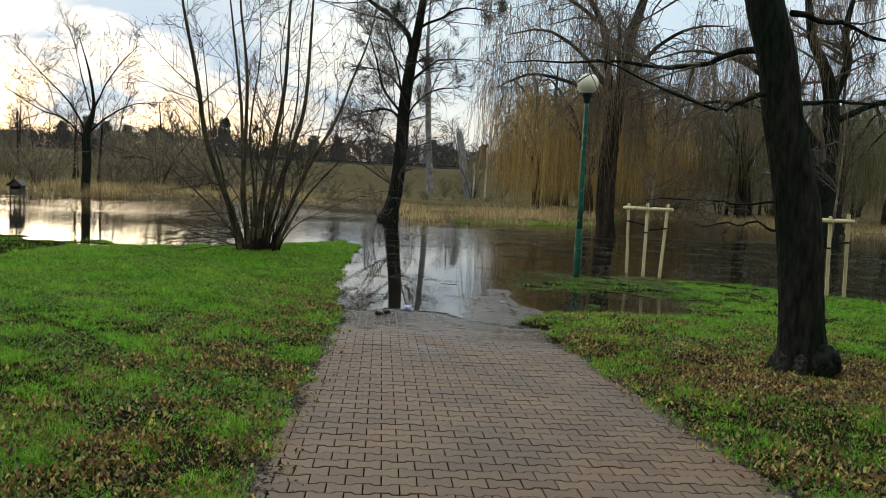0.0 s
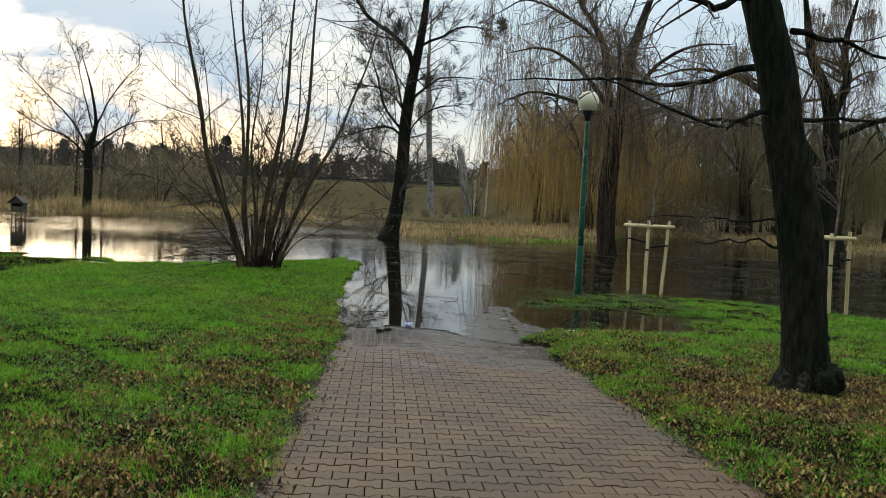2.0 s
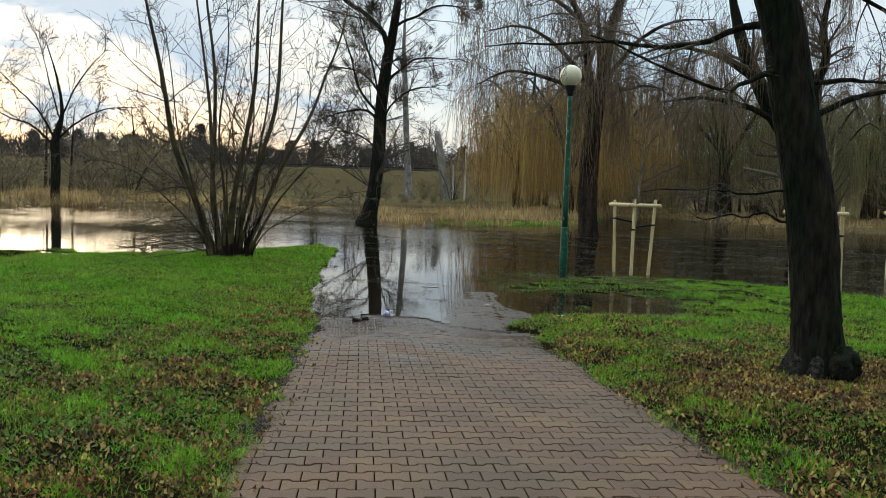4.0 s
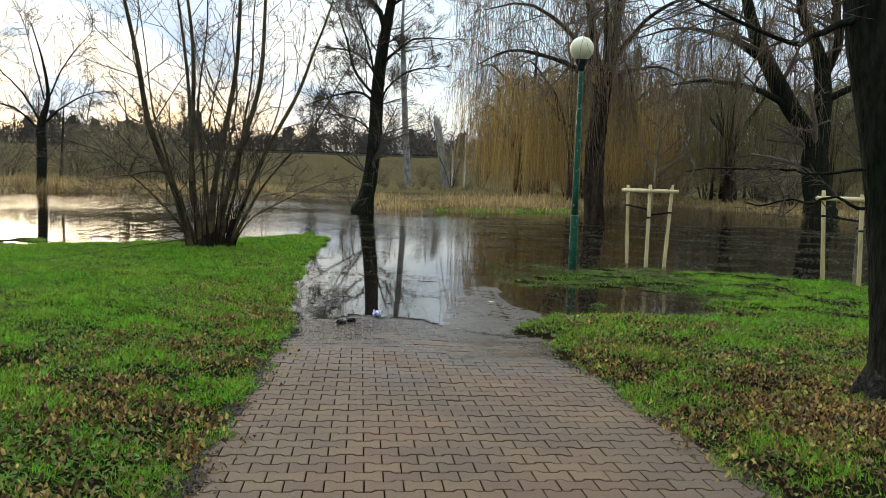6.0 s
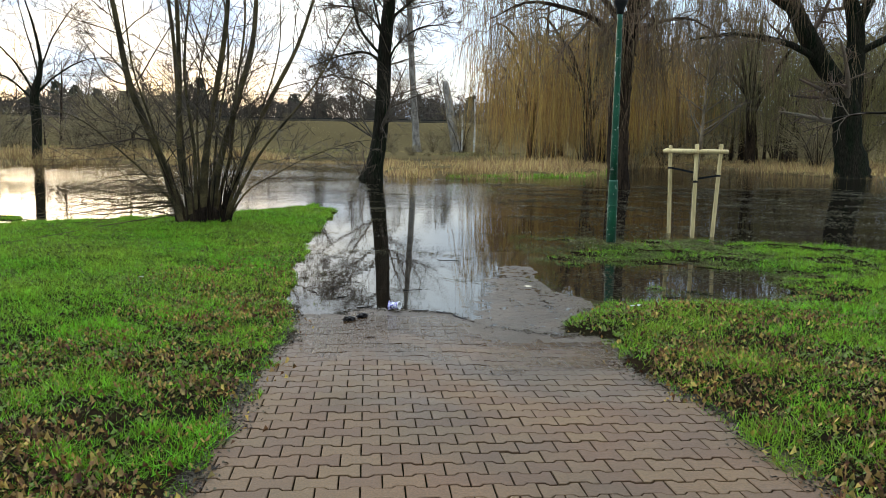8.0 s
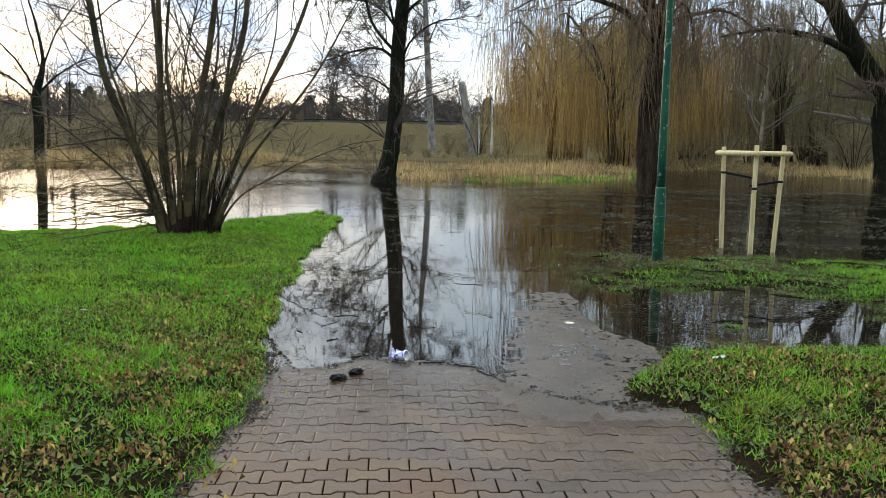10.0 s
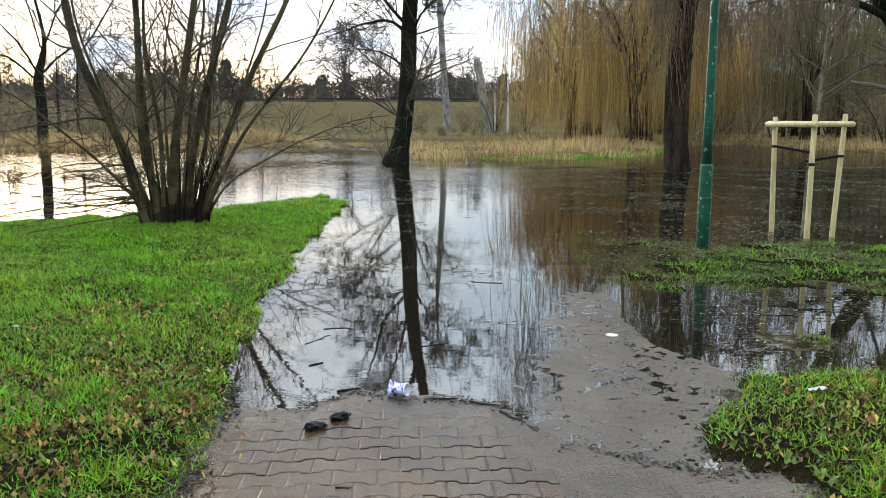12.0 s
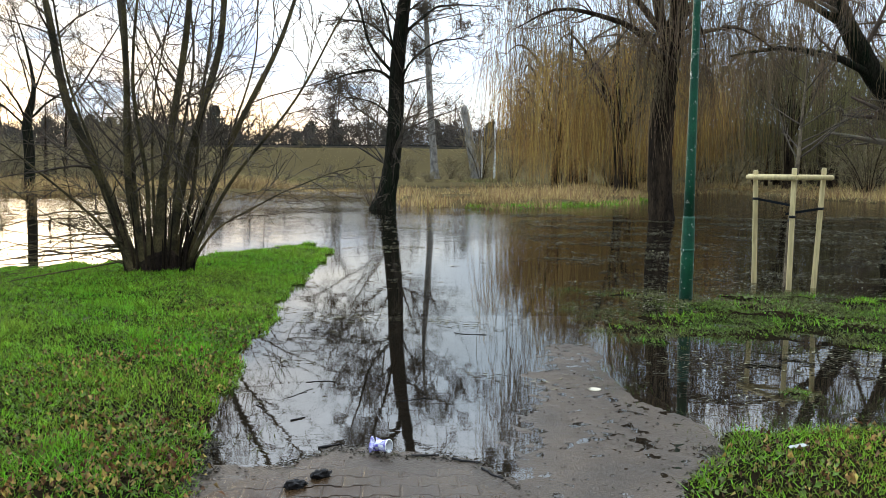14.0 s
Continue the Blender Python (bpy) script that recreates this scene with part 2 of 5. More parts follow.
M_GLASSDARK = material("far_window", (0.03, 0.035, 0.04), 0.1, 0.1, 1, 9, 0, spec=0.6)

# paint chipped off the lamp post in pale flakes
n_, l_ = M_GREEN.node_tree.nodes, M_GREEN.node_tree.links
p_ = n_["Principled BSDF"]
chip = n_.new("ShaderNodeTexNoise")
chip.inputs["Scale"].default_value, chip.inputs["Detail"].default_value, chip.inputs["Roughness"].default_value = 13.0, 6, 0.75
tc_ = n_.new("ShaderNodeTexCoord")
l_.new(tc_.outputs["Object"], chip.inputs["Vector"])
cr = n_.new("ShaderNodeMapRange")
cr.inputs["From Min"].default_value, cr.inputs["From Max"].default_value = 0.605, 0.63
l_.new(chip.outputs["Fac"], cr.inputs["Value"])
mx_ = n_.new("ShaderNodeMix")
mx_.data_type = 'RGBA'
l_.new(cr.outputs[0], mx_.inputs[0])
l_.new(p_.inputs["Base Color"].links[0].from_socket, mx_.inputs[6])
mx_.inputs[7].default_value = (0.42, 0.45, 0.38, 1)
l_.new(mx_.outputs[2], p_.inputs["Base Color"])


def ground_material():
    """Mud under water, soil and moss on the lawns with the grass-gap shade in their colour, dry straw on the far banks.
    """
    # soil darker than wet earth: the shade between grass blades is in its colour
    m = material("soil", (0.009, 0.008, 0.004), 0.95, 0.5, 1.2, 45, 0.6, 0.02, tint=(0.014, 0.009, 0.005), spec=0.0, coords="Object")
    n, l = m.node_tree.nodes, m.node_tree.links
    p = n["Principled BSDF"]
    src = p.inputs["Base Color"].links[0].from_socket
    g = n.new("ShaderNodeNewGeometry")
    s = n.new("ShaderNodeSeparateXYZ")
    l.new(g.outputs["Position"], s.inputs[0])

    def band(socket, a, b, colour, other):
        r = n.new("ShaderNodeMapRange")
        r.inputs["From Min"].default_value, r.inputs["From Max"].default_value = a, b
        l.new(s.outputs[socket], r.inputs["Value"])
        mx = n.new("ShaderNodeMix")
        mx.data_type = 'RGBA'
        l.new(r.outputs[0], mx.inputs[0])
        l.new(other, mx.inputs[6])
        mx.inputs[7].default_value = (*colour, 1)
        return mx.outputs[2]
    out = band("Y", 20, 26, (0.092, 0.066, 0.031), src)
    out = band("Z", 0.0, -0.05, (0.042, 0.032, 0.022), out)
    out = band("Z", -0.1, -0.3, (0.022, 0.016, 0.009), out)
    l.new(out, p.inputs["Base Color"])
    return m


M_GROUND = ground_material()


def water_material():
    m = bpy.data.materials.new("flood_water")
    m.use_nodes = True
    n, l = m.node_tree.nodes, m.node_tree.links
    n.remove(n["Principled BSDF"])
    g = n.new("ShaderNodeNewGeometry")
    mp = n.new("ShaderNodeMapping")
    mp.inputs["Scale"].default_value = (0.55, 1.6, 1)
    l.new(g.outputs["Position"], mp.inputs["Vector"])
    rip = n.new("ShaderNodeTexNoise")
    rip.inputs["Scale"].default_value, rip.inputs["Detail"].default_value = 3.2, 4
    l.new(mp.outputs[0], rip.inputs["Vector"])
    wide = n.new("ShaderNodeTexNoise")
    wide.inputs["Scale"].default_value, wide.inputs["Detail"].default_value = 0.09, 3
    l.new(g.outputs["Position"], wide.inputs["Vector"])
    amp = n.new("ShaderNodeMapRange")
    amp.inputs["From Min"].default_value, amp.inputs["From Max"].default_value = 0.42, 0.62
    amp.inputs["To Min"].default_value, amp.inputs["To Max"].default_value = 0.06, 0.26
    l.new(wide.outputs["Fac"], amp.inputs["Value"])
    b = n.new("ShaderNodeBump")
    b.inputs["Distance"].default_value = 0.014
    s = n.new("ShaderNodeSeparateXYZ")
    l.new(g.outputs["Position"], s.inputs[0])
    stream = n.new("ShaderNodeMapRange")
    stream.inputs["From Min"].default_value, stream.inputs["From Max"].default_value = 9.0, 25.0
    stream.inputs["To Min"].default_value, stream.inputs["To Max"].default_value = 0.6, 6.5
    l.new(s.outputs["Y"], stream.inputs["Value"])
    both = n.new("ShaderNodeMath")
    both.operation, both.use_clamp = 'MULTIPLY', True
    l.new(amp.outputs[0], both.inputs[0])
    l.new(stream.outputs[0], both.inputs[1])
    l.new(both.outputs[0], b.inputs["Strength"])
    l.new(rip.outputs["Fac"], b.inputs["Height"])
    fr = n.new("ShaderNodeFresnel")
    fr.inputs["IOR"].default_value = 2.2
    l.new(b.outputs[0], fr.inputs["Normal"])
    gl = n.new("ShaderNodeBsdfGlossy")
    sx = n.new("ShaderNodeMapRange")
    sx.inputs["From Min"].default_value, sx.inputs["From Max"].default_value = 5.0, -3.0
    l.new(s.outputs["X"], sx.inputs["Value"])
    sy = n.new("ShaderNodeMapRange")
    sy.inputs["From Min"].default_value, sy.inputs["From Max"].default_value = 6.0, 15.0
    l.new(s.outputs["Y"], sy.inputs["Value"])
    sm = n.new("ShaderNodeMath")
    sm.operation = 'MULTIPLY'
    l.new(sx.outputs[0], sm.inputs[0])
    l.new(sy.outputs[0], sm.inputs[1])
    pat = n.new("ShaderNodeTexNoise")
    pat.inputs["Scale"].default_value, pat.inputs["Detail"].default_value = 1.0, 5
    pm = n.new("ShaderNodeMapping")
    pm.inputs["Scale"].default_value = (0.10, 0.45, 1)
    l.new(g.outputs["Position"], pm.inputs["Vector"])
    l.new(pm.outputs[0], pat.inputs["Vector"])
    pr = n.new("ShaderNodeMapRange")
    pr.inputs["From Min"].default_value, pr.inputs["From Max"].default_value = 0.40, 0.62
    pr.inputs["To Min"].default_value, pr.inputs["To Max"].default_value = 0.005, 0.03
    l.new(pat.outputs["Fac"], pr.inputs["Value"])
    ro = n.new("ShaderNodeMath")
    ro.operation, ro.inputs[2].default_value = 'MULTIPLY_ADD', 0.018
    l.new(sm.outputs[0], ro.inputs[0])
    l.new(pr.outputs[0], ro.inputs[1])
    l.new(ro.outputs[0], gl.inputs["Roughness"])
    l.new(b.outputs[0], gl.inputs["Normal"])
    tr = n.new("ShaderNodeBsdfTransparent")
    tr.inputs["Color"].default_value = (0.40, 0.32, 0.22, 1)
    mx = n.new("ShaderNodeMixShader")
    l.new(fr.outputs[0], mx.inputs[0])
    silt = n.new("ShaderNodeBsdfDiffuse")
    silt.inputs["Color"].default_value = (0.150, 0.112, 0.078, 1)
    murk = n.new("ShaderNodeMixShader")
    murk.inputs[0].default_value = 0.05
    l.new(tr.outputs[0], murk.inputs[1])
    l.new(silt.outputs[0], murk.inputs[2])
    l.new(murk.outputs[0], mx.inputs[1])
    l.new(gl.outputs[0], mx.inputs[2])
    l.new(mx.outputs[0], n["Material Output"].inputs["Surface"])
    return m


M_WATER = water_material()


# ---- mesh helpers ----
def mesh_of(name, verts, faces, smooth=False):
    """A mesh from an (n,3) array and a list of (m,k) index arrays."""
    me = bpy.data.meshes.new(name)
    verts = np.asarray(verts, np.float32)
    me.vertices.add(len(verts))
    me.vertices.foreach_set("co", verts.ravel())
    faces = [np.asarray(f, np.int32) for f in faces if len(f)]
    loops = np.concatenate([f.ravel() for f in faces])
    sizes = np.concatenate([np.full(len(f), f.shape[1], np.int32) for f in faces])
    me.loops.add(len(loops))
    me.loops.foreach_set("vertex_index", loops)
    me.polygons.add(len(sizes))
    me.polygons.foreach_set("loop_start", np.concatenate([[0], np.cumsum(sizes)[:-1]]).astype(np.int32))
    me.polygons.foreach_set("use_smooth", np.full(len(sizes), smooth))
    me.update(calc_edges=True)
    return me


def thing(name, label, category, place=(0, 0, 0), group="", kind=""):
    ob = new(name)
    ob.matrix_world = Matrix.Translation(place)
    return tagged(ob, label, category, group, kind)


def put_part(name, me, mat, parent, label=""):
    ob = new(name, me)
    me.materials.append(mat)
    ob.parent = parent
    if label:
        ob["label"] = label
    return ob


def part(name, bm, mat, parent, label=""):
    me = bpy.data.meshes.new(name)
    bm.to_mesh(me)
    bm.free()
    return put_part(name, me, mat, parent, label)


def stuff(name, me, mat, label, category):
    ob = new(name, me)
    me.materials.append(mat)
    return tagged(ob, label, category, kind="stuff")


def lathe(profile, sides=24, bm=None, at=(0, 0, 0)):
    """A turned body from (radius, height) pairs."""
    bm = bm or bmesh.new()
    rings = []
    for r, z in profile:
        rings.append([bm.verts.new((at[0] + r * math.cos(2 * math.pi * i / sides), at[1] + r * math.sin(2 * math.pi * i / sides), at[2] + z)) for i in range(sides)])
    for a, b in zip(rings, rings[1:]):
        for i in range(sides):
            bm.faces.new((a[i], a[(i + 1) % sides], b[(i + 1) % sides], b[i])).smooth = True
    bm.faces.new(rings[0][::-1])
    bm.faces.new(rings[-1])
    return bm


def rod(a, b, r0, r1, sides=12, bm=None, ends=0.12):
    """A round pole with chamfered ends between two points."""
    bm = bm or bmesh.new()
    a, b = Vector(a), Vector(b)
    d = b - a
    turn = d.to_track_quat('Z', 'Y').to_matrix().to_4x4()
    m = Matrix.Translation(a) @ turn
    ln, c = d.length, ends * min(r0, r1) * 2
    rings = []
    for r, z in ((r0 * 0.75, 0), (r0, c), (r0 * 0.66 + r1 * 0.34, ln * 0.33), (r0 * 0.33 + r1 * 0.67, ln * 0.67), (r1, ln - c), (r1 * 0.75, ln)):
        rings.append([bm.verts.new(m @ Vector((r * math.cos(2 * math.pi * i / sides), r * math.sin(2 * math.pi * i / sides), z))) for i in range(sides)])
    for p, q in zip(rings, rings[1:]):
        for i in range(sides):
            bm.faces.new((p[i], p[(i + 1) % sides], q[(i + 1) % sides], q[i])).smooth = True
    bm.faces.new(rings[0][::-1])
    bm.faces.new(rings[-1])
    return bm


def box(cx, cy, cz, sx, sy, sz, bevel=0.006, m=None, bm=None):
    bm = bm or bmesh.new()
    made = bmesh.ops.create_cube(bm, size=1, matrix=(m or Matrix()) @ Matrix.Translation((cx, cy, cz)) @ Matrix.Diagonal((sx, sy, sz, 1)))
    if bevel:
        edges = {e for v in made["verts"] for e in v.link_edges}
        bmesh.ops.bevel(bm, geom=list(edges), offset=bevel, segments=2, affect='EDGES')
    return bm


# ---- trees ----
def unit(v):
    return v / np.maximum(np.linalg.norm(v, axis=-1, keepdims=True), 1e-9)


def smooth_line(points, k):
    """k points along a smooth curve through control points (x, y, z, r)."""
    c = np.array(points, float)
    c = np.vstack([2 * c[0] - c[1], c, 2 * c[-1] - c[-2]])
    t = np.linspace(0, len(points) - 1, k)
    i = np.minimum(t.astype(int), len(points) - 2)
    f = (t - i)[:, None]
    a, b, d, e = c[i], c[i + 1], c[i + 2], c[i + 3]
    return 0.5 * (2 * b + (d - a) * f + (2 * a - 5 * b + 4 * d - e) * f ** 2 + (3 * b - a - 3 * d + e) * f ** 3)


class Wood:
    """Tubes gathered into one mesh."""

    def __init__(self):
        self.v, self.f, self.n = [], [], 0

    def add(self, P, R, sides=3, rough=0.0):
        P, R = np.asarray(P, float), np.asarray(R, float)
        if P.ndim == 2:
            P, R = P[None], R[None]
        N, k, _ = P.shape
        T = unit(np.gradient(P, axis=1))
        mean = unit(P[:, -1] - P[:, 0])
        ref = np.where(np.abs(mean[:, 2:3]) > 0.8, np.array([[1.0, 0.2, 0]]), np.array([[0, 0, 1.0]]))[:, None, :]
        U = unit(np.cross(T, np.broadcast_to(ref, T.shape)))
        V = np.cross(T, U)
        a = np.arange(sides) * 2 * math.pi / sides
        rr = np.repeat(R[:, :, None], sides, 2)
        if rough:
            flute = np.sin(a * 5 + 1.3)[None, None] * 0.35 + np.sin(a * 3 + np.arange(k)[None, :, None] * 0.15) * 0.5
            rr = rr * (1 + rough * (flute + rng.normal(0, 0.55, rr.shape)))
        ring = P[:, :, None] + rr[..., None] * (np.cos(a)[None, None, :, None] * U[:, :, None] + np.sin(a)[None, None, :, None] * V[:, :, None])
        base = self.n + (np.arange(N) * k * sides)[:, None, None]
        i, j = np.arange(k - 1)[None, :, None] * sides, np.arange(sides)[None, None, :]
        j2 = (j + 1) % sides
        q = np.stack([base + i + j, base + i + j2, base + i + sides + j2, base + i + sides + j], -1)
        self.v.append(ring.reshape(-1, 3))
        self.f.append(q.reshape(-1, 4))
        self.n += N * k * sides
        return self

    def mesh(self, name, smooth=True):
        return mesh_of(name, np.concatenate(self.v), [np.concatenate(self.f)], smooth)


def fork(P, R, n, angle, ratio, k=5, lo=0.25, hi=1.0, wig=0.12, trop=0.0, rad=0.55, least=0.003, length=None, taper=0.3):
    """n children on every branch of (P, R); trop lifts (+) or droops (-) them."""
    if P.ndim == 2:
        P, R = P[None], R[None]
    N, kp, _ = P.shape
    idx = np.repeat(np.arange(N), n)
    s = rng.uniform(lo, hi, N * n)
    q = s * (kp - 1)
    i = np.minimum(q.astype(int), kp - 2)
    f = (q - i)[:, None]
    pos = P[idx, i] * (1 - f) + P[idx, i + 1] * f
    T = unit(P[idx, i + 1] - P[idx, i])
    r = R[idx, i] * (1 - f[:, 0]) + R[idx, i + 1] * f[:, 0]
    own = np.linalg.norm(np.diff(P, axis=1), axis=2).sum(1)[idx] if length is None else np.full(len(idx), length)
    L = own * ratio * (1.15 - 0.6 * s) * rng.uniform(0.65, 1.3, N * n)
    perp = rng.normal(size=(N * n, 3))
    perp = unit(perp - (perp * T).sum(1, keepdims=True) * T)
    a = np.radians(rng.uniform(angle[0], angle[1], N * n))[:, None]
    d = np.cos(a) * T + np.sin(a) * perp
    out = [pos]
    for _ in range(k - 1):
        d = unit(d + rng.normal(0, wig, d.shape) + np.array([0, 0, trop]))
        out.append(out[-1] + d * (L / (k - 1))[:, None])
    r0 = np.maximum(r * rad, least)
    return np.stack(out, 1), np.maximum(r0[:, None] * np.linspace(1, taper, k)[None], least * 0.6)


def hang(P, R, n, drop, k=6, lo=0.2, radius=0.006, sway=0.25, floor=0.3, least=0.45):
    """Long strands that hang from branches and end above the floor."""
    C, _ = fork(P, R, n, (30, 80), 0.0, 2, lo=lo, length=0.1)
    pos = C[:, 0]
    N = len(pos)
    L = np.clip(rng.uniform(drop[0], drop[1], N), 0.3, np.maximum((pos[:, 2] - floor) * rng.uniform(least, 1.0, N), 0.3))
    out_dir = rng.normal(0, 1, (N, 2)) * sway
    t = np.linspace(0, 1, k)
    Q = np.repeat(pos[:, None], k, 1)
    Q[:, :, :2] += out_dir[:, None] * (np.sqrt(t) * 1.0)[None, :, None] + np.cumsum(rng.normal(0, 0.085, (N, k, 2)), 1) * (L[:, None, None] > 0.8)
    Q[:, :, 2] += 0.25 * np.sin(t * math.pi)[None] * np.abs(out_dir).sum(1)[:, None] - (L[:, None] * t[None] ** 1.15)
    return Q, np.linspace(1, 0.45, k)[None] * np.full((N, 1), radius)


def tree(name, label, trunks, limbs=(), place=(0, 0, 0), levels=(), bark=None, twig=None, sides=16, ring=36, rough=0.05, group="", auto=None, strands=None,
         strand_mat=None, category="tree", wobble=0.0, thin=1.0):
    """trunks, limbs: lists of control points (x, y, z, r) from the foot; auto: a first order of limbs; levels: further orders of twigs."""
    ob = thing(name, label, category, place, group)
    first = []
    for line in trunks:
        c = smooth_line(line, ring)
        if wobble:
            knots = smooth_line([(*rng.normal(0, wobble, 3), 0) for _ in range(7)], ring)[:, :3]
            c[:, :3] += knots * np.linspace(0, 1, ring)[:, None] ** 0.7
        put_part("trunk", Wood().add(c[:, :3], c[:, 3], sides, rough).mesh("trunk"), bark or M_BARK, ob)
        first.append((c[None, :, :3], c[None, :, 3]))
    for line in limbs:
        c = smooth_line(line, 14)
        c[:, 3] *= thin
        c[1:, :3] += np.cumsum(rng.normal(0, 0.02, (13, 3)), 0)
        put_part("limb", Wood().add(c[:, :3], c[:, 3], 8, rough * 0.6).mesh("limb"), bark or M_BARK, ob)
        first.append((c[None, :, :3], c[None, :, 3]))
    crown = Wood()
    layer = []
    for P, R in first:
        if auto:
            A = fork(P, R, **auto)
            crown.add(*A, 6)
            layer.append(A)
    if limbs:
        layer += first[len(trunks):]
    hosts = []
    for depth, lv in enumerate(levels):
        nxt = []
        for P, R in layer:
            A = fork(P, R, **lv)
            crown.add(*A, 4 if depth == 0 else 3)
            nxt.append(A)
        hosts = hosts + nxt if depth < 2 else hosts
        layer = nxt
    if crown.n:
        put_part("crown", crown.mesh("crown"), twig or M_TWIG, ob)
    if strands:
        h = Wood()
        for P, R in (hosts or layer or first):
            h.add(*hang(P, R, **strands), 3)
        put_part("strand_curtain", h.mesh("strand_curtain"), strand_mat or M_STRAND, ob)
    return ob


# ---- the ground ----
def nz(x, y, s, o=0.0):
    """Cheap smooth noise, about -1 to 1."""
    x, y = x * s + o, y * s - o
    return (np.sin(x * 1.7 + 1.3 * np.sin(y * 1.1 + o)) + np.sin(y * 1.9 + 1.7 * np.sin(x * 0.9)) + np.sin((x + y) * 2.7 + np.sin(x * 3.1 - y * 2.3)) * 0.7) / 2.7


def left_edge(y):
    return np.where(y < 0, -0.97 - 0.05 * np.maximum(y, -14), -1.0 - 0.80 * (1 - np.exp(-np.maximum(y, 0) / 4.0)))


def right_edge(y):
    return np.interp(y, [-14, -6.9, -5.2, -3.4, -2.0, -1.4, -1.0, -0.75, -0.4, 0.05, 0.75, 1.05, 1.9, 3.3, 9],
                     [3.35, 2.47, 2.27, 2.06, 1.88, 1.92, 1.86, 1.56, 1.66, 1.95, 1.92, 1.66, 1.52, 1.66, 1.70])


def sstep(a, b, v):
    t = np.clip((v - a) / (b - a), 0, 1)
    return t * t * (3 - 2 * t)


def path_z(x, y):
    """Paving that dips towards the flood; the shore bends with the settled blocks."""
    shore = np.interp(x, [-1.2, -0.93, -0.5, -0.28, 0.0, 0.5, 0.7, 0.85, 1.4, 2.0], [-0.36, -0.32, -0.26, 0.06, -0.02, -0.12, -0.38, -0.74, -0.98, -1.05])
    return -0.03 * np.clip(y, -40, 9) + 0.03 * shore * sstep(-3.5, -1.0, y)


def ground_z(x, y):
    x, y = np.asarray(x, float), np.asarray(y, float)
    bump = 0.012 * nz(x, y, 1.1) + 0.008 * nz(x, y, 3.1, 2.0)
    rise = np.clip(-0.03 * y, 0, 1.2)
    # lawn beside the shrub
    yb = np.interp(x, [-60, -12, -8.5, -7, -5.5, -4.2, -3.4, -2.2], [10, 10, 8.4, 8.2, 9.2, 9.6, 11.6, 12.4]) + 0.45 * nz(x, y, 1.3, 5.0) + 0.3 * nz(x, y, 3.4, 2.0)
    dl = left_edge(y) + (0.05 + 0.04 * sstep(-1, 2, y)) * nz(x, y, 1.9, 3.0) + (0.03 + 0.04 * sstep(-1, 2, y)) * nz(x, y, 5.3, 1.0) - x
    inner = np.minimum(dl, yb - y)
    lawn_l = np.where(inner > 0, rise + np.minimum(0.022 * inner, 0.075) + bump * (0.5 + 0.7 * sstep(0.1, 0.8, inner)) + 0.018 * sstep(0.0, 0.12, inner), np.maximum(0.12 * inner, -0.55))
    lawn_l = lawn_l + np.where(inner > 0, (0.030 * nz(x, y, 1.9, 2.6) - 0.022) * sstep(2.6, 0.4, yb - y) * sstep(4.0, 6.0, y), 0)
    # lawn beside the lamp
    ybr = np.interp(x, [1.5, 5, 7, 8.6, 12, 60], [6.2, 6.3, 5.6, 4.0, 3.2, 2.0]) + 0.3 * nz(x, y, 1.1, 1.0)
    dr = x - right_edge(y) - 0.08 * nz(x, y, 2.1, 4.0)
    px, py = x + 0.16 * nz(x, y, 2.2, 9.0), y + 0.12 * nz(x, y, 2.6, 4.0)
    pool = 0.15 * np.exp(-((px - 3.15) / 1.40) ** 4 - ((py - 1.70) / 1.12) ** 4)
    islet = 0.13 * np.exp(-((x - 2.92) / 0.20) ** 2 - ((y - 1.36) / 0.13) ** 2)
    low = (0.055 * sstep(0.3, 2.9, y) + 0.018 * sstep(4.4, 6.2, y)) * (1 - 0.75 * sstep(4.6, 7.0, x)) + (0.022 * nz(x, y, 1.6, 7.0) + 0.014 * nz(x, y, 4.2, 3.0)) * sstep(1.5, 3.2, y)
    lawn_r = (0.030 + 0.014 * sstep(0.3, -0.4, y)) * (0.3 + 0.7 * sstep(0.0, 0.45, dr)) + rise + np.minimum(0.03 * dr, 0.04) - pool + islet - low + bump * 1.2 * sstep(0.0, 0.5, dr)
    lawn_r = np.where(dr > 0, np.where(y < ybr - 0.4, lawn_r, np.minimum(lawn_r, 0.12 * (ybr - y) - 0.02)), -0.6)
    lawn_r = np.maximum(lawn_r, -0.6)
    on_path = path_z(x, y) - 0.10 * sstep(5.5, 10, y)
    on_path = np.where(y > 9.0, np.maximum(on_path - 0.1 * (y - 9), -0.6), on_path)
    near = np.where(dl > 0, np.maximum(lawn_l, -0.6), np.where(dr > 0, lawn_r, on_path))
    near = np.where((dl <= 0) & (dr <= 0) & (x < -0.9) & (y < 0), on_path, near)
    near = np.where(y > 13.5, -0.6, near)
    # far banks, the railway bank and the land beyond
    yf = np.interp(x, [-90, -24, -20, -14, -8, -3, -1.6, -0.6, 2, 6.6, 9, 13, 18, 21, 24, 90],
                   [33, 34.5, 35.8, 40, 46, 45, 29, 27.2, 26.8, 29.6, 33, 46, 48, 34, 32.5, 28]) + 0.9 * nz(x, y, 0.35, 2.0) + 0.3 * nz(x, y, 1.2)
    d = y - yf
    far = np.where(d > 0, np.minimum(0.07 * d, 0.20) + 0.05 * nz(x, y, 0.4), np.maximum(0.15 * d, -0.6))
    channel = sstep(-12, -9, x) * (1 - sstep(5, 9, x)) * sstep(46, 48, y) * (1 - sstep(60, 63, y))
    far = far - channel * 0.6
